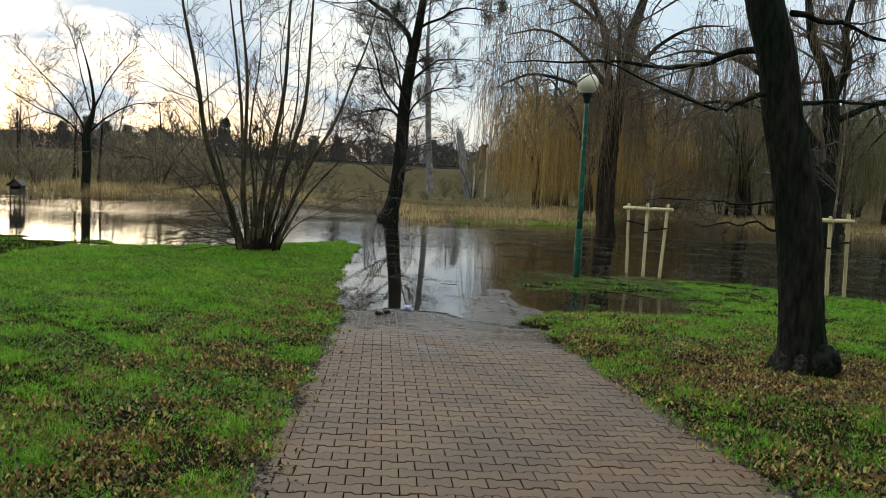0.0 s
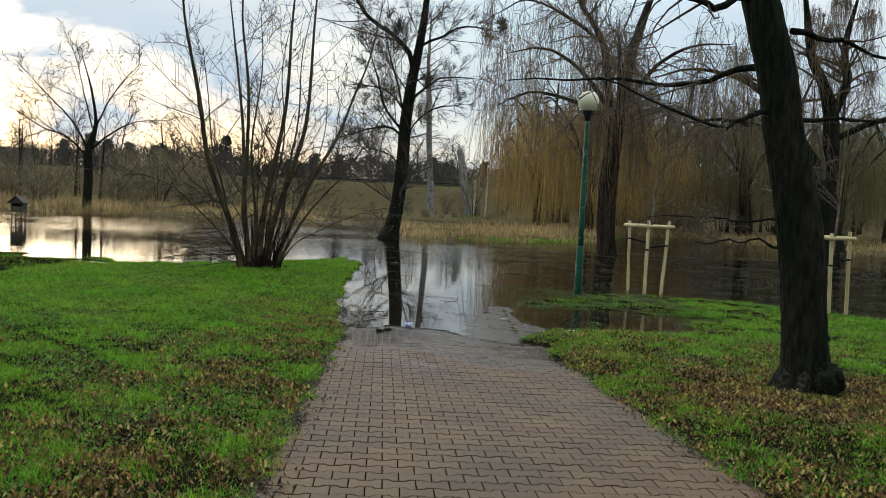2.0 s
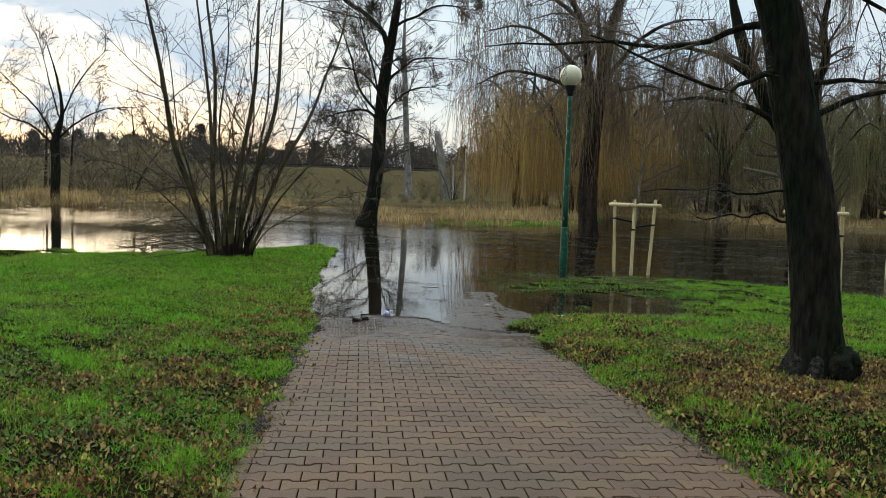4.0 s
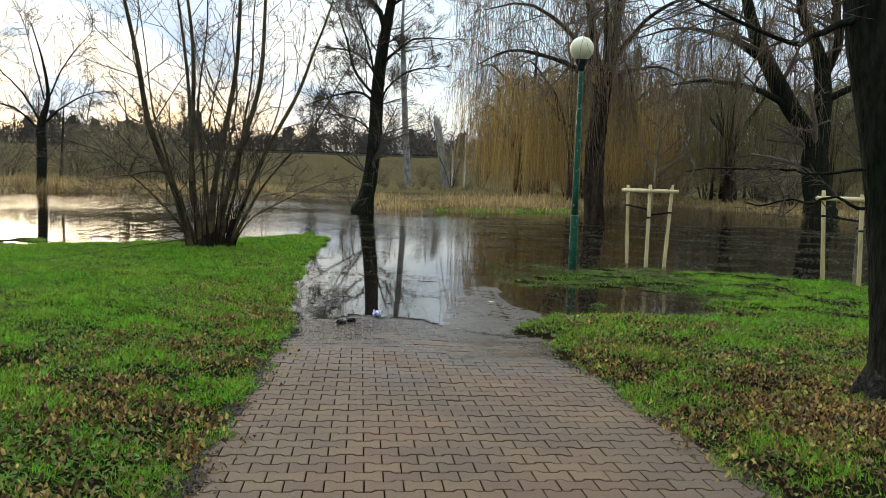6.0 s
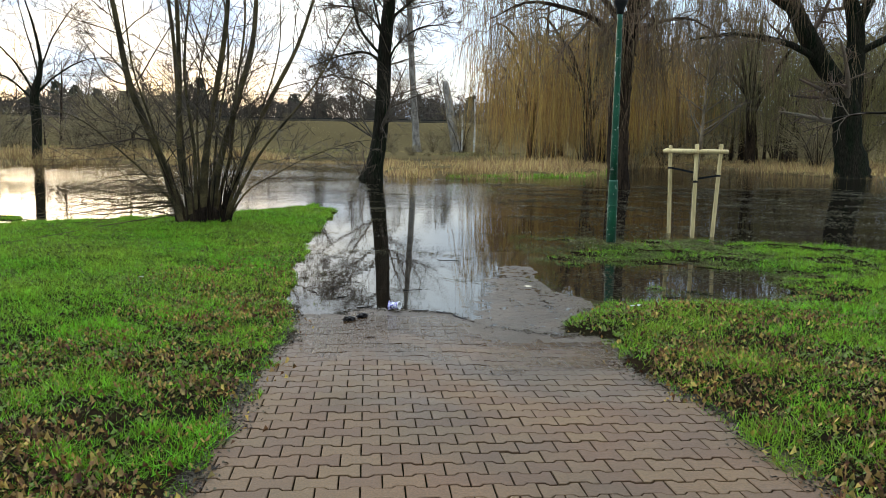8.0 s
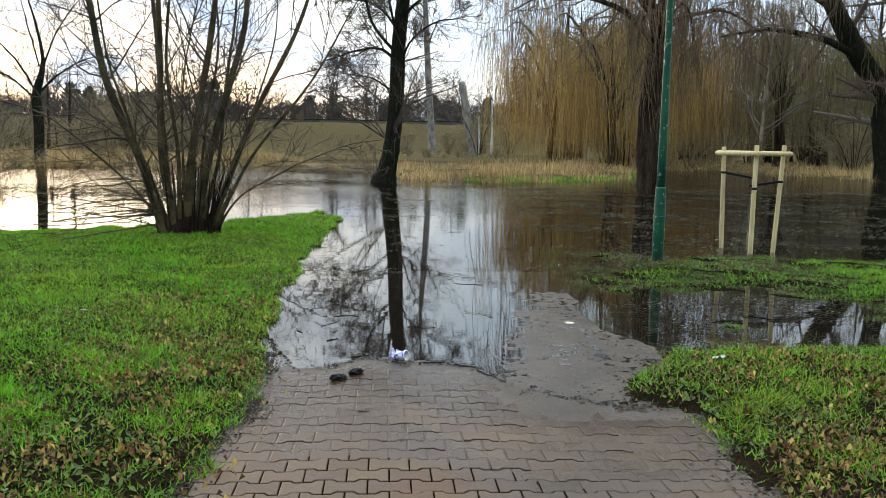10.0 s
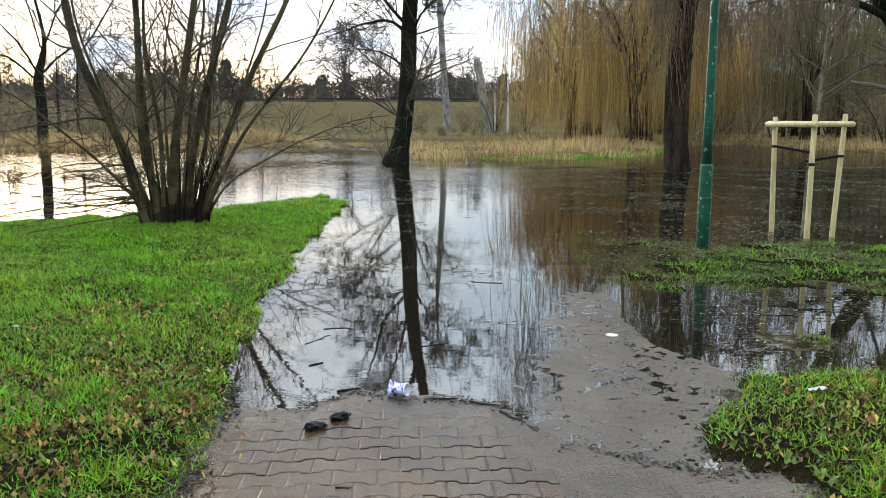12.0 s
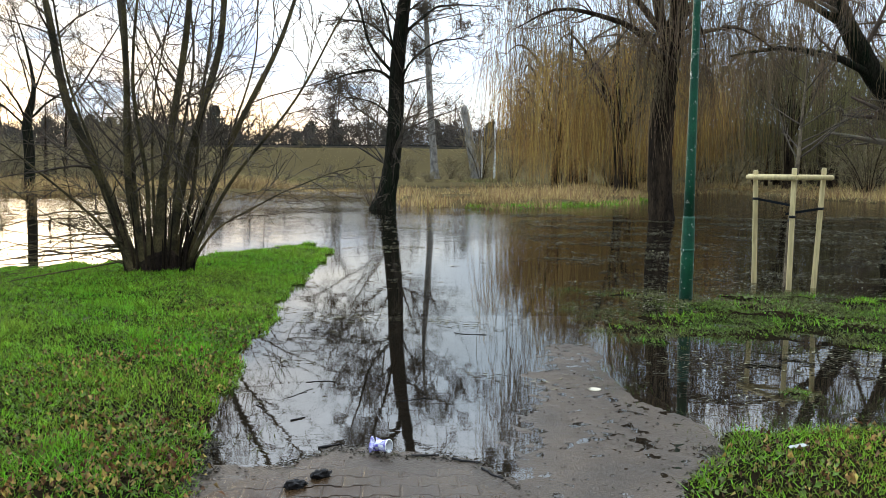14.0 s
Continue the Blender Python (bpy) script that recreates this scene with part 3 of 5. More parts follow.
    far = far + 3.45 * sstep(87, 97, y)
    return np.where(y > 20, far, near)


def steps(a, b, h, lo, hi, grow=1.22):
    """Coordinates: even from a to b, then ever wider out to lo and hi."""
    core = list(np.arange(a, b + h / 2, h))
    s, v = h, a
    left = []
    while v > lo:
        s *= grow
        v -= s
        left.append(v)
    s, v = h, b
    right = []
    while v < hi:
        s *= grow
        v += s
        right.append(v)
    return np.array(left[::-1] + core + right)


xs = np.unique(np.concatenate([steps(-8.5, 11, 0.13, -2600, 2600, 1.16), np.arange(-60, 60, 2.0)]))
ys = np.unique(np.concatenate([steps(-13, 14, 0.12, -2600, 2600, 1.2), np.arange(24, 64, 0.8), np.arange(86, 98.5, 1.0)]))
gx, gy = np.meshgrid(xs, ys)
gzv = ground_z(gx, gy)
inside = (gx > left_edge(gy) - 0.05) & (gx < right_edge(gy) + 0.05) & (gy < 5.6) & (gy > -15)
gzv = gzv - 0.012 * inside
w = len(xs)
ii, jj = np.meshgrid(np.arange(len(ys) - 1), np.arange(w - 1), indexing="ij")
q = (ii * w + jj).ravel()
me = mesh_of("ground", np.stack([gx.ravel(), gy.ravel(), gzv.ravel()], 1), [np.stack([q, q + 1, q + w + 1, q + w], 1)], True)
ground = new("ground", me)
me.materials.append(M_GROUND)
tagged(ground, "wet park ground with soil, moss and mud banks", "ground", kind="structure")

me = mesh_of("water", [(-2500, -0.9 - 60, 0), (2500, -61, 0), (2500, 92, 0), (-2500, 92, 0)], [np.array([[0, 1, 2, 3]])])
water = new("water", me)
me.materials.append(M_WATER)
tagged(water, "still brown flood water mirroring sky and trees", "water", kind="structure")


# bank of wet mud washed over the drowned paving
M_SILT = material("wet_mud", (0.070, 0.047, 0.031), 0.28, 0.45, 2.2, 70, 0.7, 0.006, tint=(0.046, 0.032, 0.022), spec=0.12)
sx_, sy_ = np.meshgrid(np.arange(-1.3, 2.35, 0.022), np.arange(-2.6, 4.6, 0.026))
bank = np.interp(sy_, [-1.4, -1.1, -0.5, 0.0, 0.4, 1.2, 1.9, 3.4, 4.4], [0.95, 0.88, 0.76, 0.78, 0.92, 1.0, 1.12, 1.52, 2.1])
lip = sx_ - bank - 0.07 * nz(sx_, sy_, 2.3, 2.0) - 0.04 * nz(sx_, sy_, 7.0, 1.0)
bed = path_z(sx_, sy_)
grit = 0.0012 * nz(sx_, sy_, 3.3, 1.0) + 0.0013 * nz(sx_, sy_, 11.0, 4.0) + 0.0016 * nz(sx_, sy_, 23.0, 4.0) + 0.0012 * nz(sx_, sy_ * 1.3, 41.0, 2.0)
sz_ = np.clip(0.012 * lip, -0.03, 0.0012) + grit - 0.12 * np.maximum(sx_ - right_edge(sy_) - 0.09 - 0.06 * nz(sx_, sy_, 4.6, 8.0), 0) - 0.02 * sstep(2.8, 4.0, sy_)
# a film of silt fills the joints by the water and thins out up the slope
film = 0.0030 - 0.0075 * sstep(-0.002, 0.022, bed + 0.010 * nz(sx_, sy_, 1.9, 2.0) + 0.005 * nz(sx_, sy_, 6.0, 1.0)) + 0.5 * grit
sz_ = np.maximum(sz_, bed + film)
live = (bed < 0.06) & (sx_ < right_edge(sy_) + 0.3) & (sx_ > left_edge(sy_) - 0.1)
sw = sx_.shape[1]
qi, qj = np.nonzero(live[:-1, :-1] & live[1:, :-1] & live[:-1, 1:] & live[1:, 1:])
q = qi * sw + qj
me = mesh_of("mud", np.stack([sx_.ravel(), sy_.ravel(), sz_.ravel()], 1), [np.stack([q, q + 1, q + sw + 1, q + sw], 1)], True)
silt = new("mud", me)
me.materials.append(M_SILT)
tagged(silt, "grey-brown wet mud washed over flooded paving", "mud", kind="structure")

# ---- street lamp ----
lamp = thing("street_lamp", "green painted steel park lamp with white globe standing in flood water", "street lamp", (3.385, 5.76, 0))
lamp.matrix_world = Matrix.Translation((3.385, 5.76, 0)) @ pose(0, 0, 0, 2.0, -0.6, 0)
part("base_sleeve", lathe([(0.082, -0.15), (0.082, 0.62), (0.079, 0.80), (0.073, 1.02), (0.070, 1.05)], 24), M_GREEN, lamp)
part("band", lathe([(0.0835, 0.61), (0.086, 0.615), (0.086, 0.635), (0.0825, 0.64)], 24), M_GREEN, lamp)
part("pole", lathe([(0.066, 1.04), (0.060, 1.6), (0.052, 2.6), (0.045, 3.62), (0.044, 3.74)], 24), M_GREEN, lamp)
part("collar", lathe([(0.050, 3.72), (0.062, 3.74), (0.066, 3.80), (0.105, 3.87), (0.118, 3.92), (0.115, 3.935)], 24), M_IRON, lamp, "dark iron collar")
prof = [(0.11, 3.93)] + [(0.222 * math.sin(a), 4.125 - 0.222 * math.cos(a)) for a in np.linspace(0.55, 3.0, 20)] + [(0.02, 4.347)]
part("globe", lathe(prof, 40), M_GLOBE, lamp, "white opal glass globe")


# ---- staked saplings ----
def staked(feet, heads, k, seed):
    """Three peeled stakes with rails on top, and a young tree strapped between them."""
    r = random.Random(seed)
    c = sum((Vector((*f, 0)) for f in feet), Vector()) / 3
    guard = thing("tree_guard", "three peeled round wooden stakes with top rails standing in flood water", "tree guard", (0, 0, 0), "staked saplings")
    top = []
    for f, h in zip(feet, heads):
        a, b = Vector((f[0], f[1], -0.45)), Vector((h[0], h[1], 1.64 + r.uniform(-0.02, 0.03)))
        part("stake", rod(a, b, 0.038, 0.034, 12), M_STAKE, guard)
        top.append(Vector((h[0], h[1], 1.535)))
    n = len(top)
    for i in range(n):
        a, b = top[i], top[(i + 1) % n]
        d = (b - a).normalized()
        side = Vector((d.y, -d.x, 0))
        mid = (top[0] + top[1] + top[2]) / 3
        if side.dot(mid - a) > 0:
            side = -side
        off = side * 0.062 + Vector((0, 0, -0.004 * i))
        part("rail", rod(a - d * 0.10 + off, b + d * 0.10 + off, 0.037, 0.034, 12), M_STAKE, guard)
    head = Vector((c.x, c.y, 0))
    for i, z in ((0, 1.22), (1, 1.10), (2, 1.0)):
        f, h = Vector(feet[i]), Vector(heads[i])
        p = f.lerp(h, z / 1.6)
        a = Vector((p.x, p.y, z))
        b = Vector((head.x, head.y, z - 0.07))
        d = b - a
        m = Matrix.Translation(a.lerp(b, 0.5)) @ d.to_track_quat('X', 'Z').to_matrix().to_4x4()
        part("strap", box(0, 0, 0, d.length + 0.08, 0.010, 0.034, 0.002, m), M_STRAP, guard, "black rubber tree strap")
        part("strap_loop", lathe([(0.036, -0.018), (0.044, -0.016), (0.044, 0.016), (0.036, 0.018)], 14, None, tuple(a)), M_STRAP, guard, "black strap loop")
    lean = 0.13
    tree("sapling", "young bare tree with pale mottled bark tied to stakes", [[(0, 0, -0.3, 0.036), (0.02, 0, 0.8, 0.033), (lean * 0.7, 0, 1.7, 0.027), (lean, 0, 2.6, 0.016), (lean + 0.1 * k, 0, 3.9, 0.006)]],
         place=(c.x, c.y, 0), auto=dict(n=17, angle=(35, 65), ratio=0.25, lo=0.50, hi=0.97, trop=0.05, rad=0.5, least=0.005),
         levels=(dict(n=4, angle=(30, 60), ratio=0.5, k=4, trop=0.02, least=0.004), dict(n=3, angle=(30, 60), ratio=0.5, k=3, least=0.003)),
         bark=M_SAPLING, twig=M_TWIG, sides=10, ring=20, rough=0.04, group="saplings")


staked([(4.82, 7.27), (5.42, 6.75), (5.02, 6.57)], [(4.74, 7.22), (5.58, 6.93), (5.03, 6.60)], 1, 1)
staked([(7.70, 4.62), (8.62, 4.55), (8.02, 4.02)], [(7.56, 4.60), (8.56, 4.55), (7.96, 4.05)], 0.5, 2)
staked([(11.24, 7.51), (12.05, 7.6), (11.7, 6.95)], [(11.20, 7.50), (12.05, 7.62), (11.68, 6.98)], -0.4, 3)

# ---- trees close by ----
# the thick leaning trunk beside the path
rt = (4.04, -3.92, 0)
rtree = tree("park_tree", "thick dark leaning bare tree with a burl in leaf litter",
             [[(0.02, 0, 0.0, 0.336), (0.01, 0, 0.22, 0.265), (-0.02, 0, 0.55, 0.223), (-0.06, 0, 0.95, 0.208), (-0.14, 0, 1.65, 0.212), (-0.28, 0, 2.3, 0.198), (-0.395, 0, 2.73, 0.186), (-0.49, 0.02, 3.27, 0.181),
               (-0.64, 0.05, 3.8, 0.172), (-0.95, 0.2, 5.2, 0.151), (-1.2, 0.3, 7.5, 0.109), (-1.3, 0.3, 10.5, 0.042)]],
             [[(-0.55, 0.05, 3.36, 0.046), (-0.8, 0.25, 3.30, 0.031), (-1.22, 0.5, 3.22, 0.022), (-1.95, 0.9, 3.30, 0.015), (-2.9, 1.5, 3.35, 0.006)],
              [(-0.48, -0.05, 2.95, 0.037), (-0.8, -0.1, 2.88, 0.021), (-1.15, -0.2, 2.82, 0.016), (-1.8, -0.5, 2.95, 0.011), (-2.5, -0.7, 3.15, 0.006)],
              [(-0.25, 0, 1.86, 0.014), (-0.7, 0.1, 1.80, 0.009), (-1.0, 0.25, 1.82, 0.009), (-1.55, 0.5, 1.75, 0.006)],
              [(-0.25, 0.1, 1.62, 0.015), (-0.6, 0.5, 1.60, 0.010), (-1.0, 1.0, 1.55, 0.006)],
              [(-0.20, 0.1, 2.85, 0.025), (0.25, 0.1, 2.90, 0.015), (0.8, 0.3, 2.98, 0.009), (1.6, 0.5, 2.8, 0.006)],
              [(-0.35, 0.1, 3.70, 0.034), (0.1, 0.2, 3.62, 0.021), (0.6, 0.3, 3.52, 0.015), (1.5, 0.5, 3.5, 0.006)],
              [(-0.72, 0.05, 4.0, 0.043), (-1.2, -0.2, 3.85, 0.031), (-1.8, -0.5, 3.9, 0.019), (-2.8, -0.9, 3.7, 0.007)],
              [(-0.75, 0.1, 4.3, 0.056), (-1.3, 0.8, 4.9, 0.037), (-2.0, 1.8, 5.4, 0.019), (-3.0, 3.0, 5.6, 0.007)]],
             rt, levels=(dict(n=13, angle=(35, 75), ratio=0.36, lo=0.3, trop=-0.03, rad=0.5, least=0.004, wig=0.18), dict(n=5, angle=(30, 70), ratio=0.5, k=4, trop=-0.04, least=0.003, wig=0.2),
                         dict(n=3, angle=(30, 60), ratio=0.55, k=3, least=0.0022)), bark=M_BARK_DARK, twig=M_TWIG, sides=32, ring=90, rough=0.035)
bm = bmesh.new()
bmesh.ops.create_icosphere(bm, subdivisions=4, radius=1)
for v in bm.verts:
    v.co *= 1 + 0.22 * noise.noise(v.co * 2.2) + 0.10 * noise.noise(v.co * 6)
    v.co = Vector((v.co.x * 0.145, v.co.y * 0.16, v.co.z * 0.17))
bmesh.ops.translate(bm, verts=bm.verts, vec=(0.11, -0.24, 0.36))
part("burl", bm, M_BARK_DARK, rtree)
roots = Wood()
for a in np.linspace(0, 2 * math.pi, 9)[:-1] + 0.3:
    u = np.array([math.cos(a), math.sin(a)])
    line = smooth_line([(*(u * 0.14), 0.46, 0.08), (*(u * 0.25), 0.24, 0.075), (*(u * 0.33), 0.14, 0.05), (*(u * 0.44), 0.10, 0.02)], 12)
    roots.add(line[:, :3], line[:, 3], 10, 0.08)
put_part("root_flare", roots.mesh("root_flare"), M_LICHEN, rtree, "root flare speckled with pale lichen")
# many-stemmed shrub on the tongue of lawn
def stem(r, lean, *xz):
    """A stem through (x, z) pairs that leans back by lean metres at its top; r: radius at the foot."""
    top = xz[-1][1]
    return [(x, lean * z / top + 0.10 * math.sin(7 * x), z, r * (1.25 - 1.0 * z / top) if z < 0.3 else r * (1.0 - 0.82 * (z / top) ** 0.9)) for x, z in xz]


lines = [stem(0.088, -0.3, (-0.30, -0.05), (-0.42, 0.25), (-0.77, 1.25), (-1.20, 2.45), (-1.55, 3.95), (-1.80, 5.7), (-1.95, 7.0)),
         stem(0.060, 0.7, (-0.24, -0.05), (-0.27, 0.3), (-0.44, 1.9), (-0.55, 3.1), (-0.72, 4.3), (-1.0, 6.2), (-1.15, 7.2)),
         stem(0.066, -0.5, (-0.16, -0.05), (-0.22, 0.35), (-0.36, 1.3), (-0.34, 2.75), (-0.28, 4.2), (-0.45, 5.9), (-0.40, 7.4)),
         stem(0.078, 0.3, (0.0, -0.05), (-0.02, 0.25), (0.06, 1.3), (0.24, 2.4), (0.50, 3.9), (0.52, 5.9), (0.60, 7.6)),
         stem(0.076, -0.2, (0.12, -0.05), (0.15, 0.3), (0.33, 1.2), (0.77, 2.4), (1.02, 3.6), (1.04, 5.9), (1.15, 7.3)),
         stem(0.062, 0.4, (0.28, -0.05), (0.38, 0.3), (1.00, 1.75), (1.62, 3.15), (2.02, 4.1), (2.35, 5.1), (2.6, 6.3)),
         stem(0.036, -0.4, (0.36, -0.05), (0.50, 0.25), (0.88, 0.95), (1.6, 1.95), (2.55, 3.15), (3.2, 4.2)),
         stem(0.034, 1.2, (0.05, -0.05), (0.10, 0.4), (0.12, 1.5), (0.30, 3.0), (0.22, 4.6), (0.30, 6.2)),
         stem(0.030, -0.9, (-0.34, -0.05), (-0.60, 0.4), (-1.3, 1.3), (-2.2, 2.0), (-3.3, 2.3)),
         stem(0.028, 0.8, (-0.05, -0.05), (-0.10, 0.5), (-0.18, 1.9), (-0.05, 3.4), (0.12, 5.0)),
         stem(0.040, -0.6, (-0.10, -0.05), (-0.12, 0.4), (-0.05, 1.4), (-0.12, 2.8), (-0.02, 4.4), (0.05, 6.0)),
         stem(0.038, 0.9, (0.18, -0.05), (0.24, 0.4), (0.52, 1.6), (0.70, 3.2), (0.72, 4.8), (0.82, 6.4)),
         stem(0.034, -0.7, (-0.30, -0.05), (-0.46, 0.5), (-0.92, 1.8), (-1.05, 3.4), (-1.30, 5.0)),
         stem(0.030, 0.6, (0.30, -0.05), (0.42, 0.4), (0.80, 1.4), (1.30, 2.9), (1.45, 4.6)),
         stem(0.024, 0.5, (0.42, -0.05), (0.62, 0.3), (1.25, 0.95), (2.2, 1.35), (3.1, 1.75))]
shrub = tree("shrub", "bare many-stemmed willow shrub with olive bark on the lawn edge", lines, place=(-3.92, 7.5, 0.04), auto=dict(n=14, angle=(28, 68), ratio=0.31, lo=0.26, trop=0.015, rad=0.28, least=0.008, wig=0.11, k=7),
             levels=(dict(n=5, angle=(25, 60), ratio=0.52, trop=0.015, least=0.006, k=5, wig=0.13), dict(n=3, angle=(25, 55), ratio=0.55, k=4, trop=0.01, least=0.0045)),
             bark=M_BARK_SHRUB, twig=M_TWIG, sides=12, ring=34, rough=0.05, category="shrub", wobble=0.05)
low = Wood()
c = smooth_line([(-0.40, 0, 0.05, 0.1), (-0.5, 0, 0.5, 0.1), (-0.75, 0, 1.2, 0.1)], 8)
L1 = fork(c[None, :, :3], c[None, :, 3], 24, (50, 95), 1.0, 8, lo=0.0, length=3.1, wig=0.10, trop=0.0, rad=0.12, least=0.008)
L1[0][:, :, 0] = np.minimum(L1[0][:, :, 0], 0.2 - 0.1 * L1[0][:, :, 0])
L2 = fork(*L1, 4, (20, 55), 0.38, 5, wig=0.12, trop=0.01, least=0.004)
for P_, R_ in (L1, L2):
    P_[:, :, 2] = np.maximum(P_[:, :, 2], 0.08)
low.add(*L1, 4).add(*L2, 3)
c = smooth_line([(0.2, 0, 0.05, 0.1), (0.45, 0, 0.3, 0.1), (0.8, 0, 0.9, 0.1)], 8)
L1 = fork(c[None, :, :3], c[None, :, 3], 2, (30, 70), 1.0, 8, lo=0.0, length=1.8, wig=0.10, trop=0.02, rad=0.12, least=0.008)
low.add(*L1, 4).add(*fork(*L1, 3, (20, 50), 0.4, 5, wig=0.12, trop=0.02, least=0.004), 3)
put_part("low_growth", low.mesh("low_growth"), M_BARK_SHRUB, shrub)
stool = lathe([(0.54, -0.10), (0.46, 0.02), (0.36, 0.12), (0.27, 0.22), (0.16, 0.30), (0.05, 0.33)], 32)
for v in stool.verts:
    v.co *= 1 + 0.28 * noise.noise(v.co * 4.5) + 0.16 * noise.noise(v.co * 12)
    v.co.y *= 0.6
part("stool", stool, M_BARK, shrub)
sprouts = Wood()
for i in range(34):
    a, k = rng.uniform(0, 2 * math.pi), rng.uniform(0.30, 0.50)
    u, h = np.array([math.cos(a), 0.6 * math.sin(a)]), rng.uniform(0.35, 1.3)
    line = smooth_line([(*(u * k), -0.05, 0.024), (*(u * (k + 0.05)), 0.3 * h, 0.017), (*(u * (k + rng.uniform(0.1, 0.35) * h)), h, 0.006)], 8)
    sprouts.add(line[:, :3], line[:, 3], 5)
put_part("sprout_growth", sprouts.mesh("sprout_growth"), M_BARK, shrub)

# alder in the water
ald = (-2.1, 25.93, 0)
alder = tree("alder_tree", "dark bare alder leaning slightly out of flood water", [[(-0.02, 0, -0.5, 0.62), (0.0, 0, 0.0, 0.52), (0.12, 0, 0.5, 0.37), (0.32, 0, 1.6, 0.31), (0.47, 0, 3.3, 0.29), (0.52, 0, 5.2, 0.27), (0.72, 0, 7.2, 0.24),
             (0.95, 0.1, 8.6, 0.2), (1.15, 0.1, 10.2, 0.16), (1.4, 0.2, 13.0, 0.06)]],
             [[(0.80, 0, 7.6, 0.16), (0.45, 0, 8.5, 0.14), (-0.35, 0, 9.25, 0.12), (-1.45, 0, 9.95, 0.10), (-2.6, 0.2, 11.4, 0.04)],
              [(0.50, 0, 4.6, 0.09), (-0.1, -0.2, 5.0, 0.07), (-1.0, -0.5, 4.9, 0.05), (-2.4, -0.8, 4.4, 0.02)],
              [(0.52, 0, 5.6, 0.09), (0.0, 0.4, 6.4, 0.06), (-0.9, 0.8, 6.9, 0.05), (-2.6, 1.4, 7.0, 0.015)],
              [(0.50, 0, 4.2, 0.07), (1.0, -0.4, 5.3, 0.05), (2.0, -0.8, 6.0, 0.04), (3.2, -1.2, 6.1, 0.012)],
              [(0.60, 0, 6.2, 0.10), (1.3, 0.4, 7.0, 0.07), (2.2, 0.8, 7.6, 0.05), (4.2, 1.4, 7.7, 0.015)],
              [(0.52, 0, 5.0, 0.07), (0.2, -0.8, 6.6, 0.055), (-0.3, -1.4, 8.2, 0.04), (-0.6, -1.8, 9.6, 0.015)],
              [(0.50, 0, 4.9, 0.09), (-0.4, 0.1, 5.9, 0.07), (-0.9, 0.1, 7.3, 0.05), (-1.5, 0, 9.0, 0.02)],
              [(1.0, 0.1, 8.8, 0.09), (1.9, -0.2, 9.3, 0.07), (3.0, -0.4, 9.8, 0.05), (4.6, -0.6, 9.6, 0.02)],
              [(0.47, 0, 3.4, 0.05), (-0.5, 0.4, 3.9, 0.035), (-1.6, 0.7, 4.1, 0.02), (-2.8, 1.0, 3.9, 0.01)]],
             ald, auto=dict(n=17, angle=(40, 75), ratio=0.25, lo=0.26, trop=0.03, rad=0.17, least=0.014, wig=0.07, k=7),
             levels=(dict(n=7, angle=(25, 55), ratio=0.66, k=6, lo=0.10, hi=0.95, trop=0.03, rad=0.40, least=0.010, wig=0.07), dict(n=5, angle=(22, 52), ratio=0.62, k=5, lo=0.1, hi=0.95, least=0.0075, wig=0.08, trop=0.015), dict(n=2, angle=(20, 50), ratio=0.55, k=4, least=0.006)),
             bark=M_BARK_DARK, twig=M_TWIG, sides=24, ring=60, rough=0.05, thin=0.8)
sh = Wood()
c = smooth_line([(-0.5, 0, 0.0, 0.1), (-0.3, 0, 0.1, 0.1), (0, 0, 0.05, 0.1)], 6)
L1 = fork(c[None, :, :3], c[None, :, 3], 16, (40, 85), 1.0, 6, lo=0.0, length=1.9, wig=0.1, trop=0.12, rad=0.22, least=0.012)
sh.add(*L1, 4).add(*fork(*L1, 4, (20, 50), 0.45, 4, trop=0.04, least=0.008), 3)
put_part("base_shoots", sh.mesh("base_shoots"), M_TWIG_RED, alder)
for at, r in (((0.02, 0, 9.6), 0.55), ((1.05, -0.1, 13.0), 0.45), ((4.7, -0.7, 9.8), 0.4)):
    ball = Wood()
    core = np.array([[at, (at[0], at[1], at[2] + 0.1)]], float)
    B1 = fork(core, np.array([[0.03, 0.03]]), 70, (0, 180), 1.0, 4, lo=0, length=r * 0.9, wig=0.25, least=0.014, trop=-0.03)
    ball.add(*B1, 3).add(*fork(*B1, 5, (20, 70), 0.5, 3, least=0.011), 3)
    mist = thing("mistletoe", "dark round mistletoe clump hanging in bare alder", "mistletoe", ald, "mistletoe clumps")
    put_part("twig_ball", ball.mesh("twig_ball"), M_MISTLE, mist)

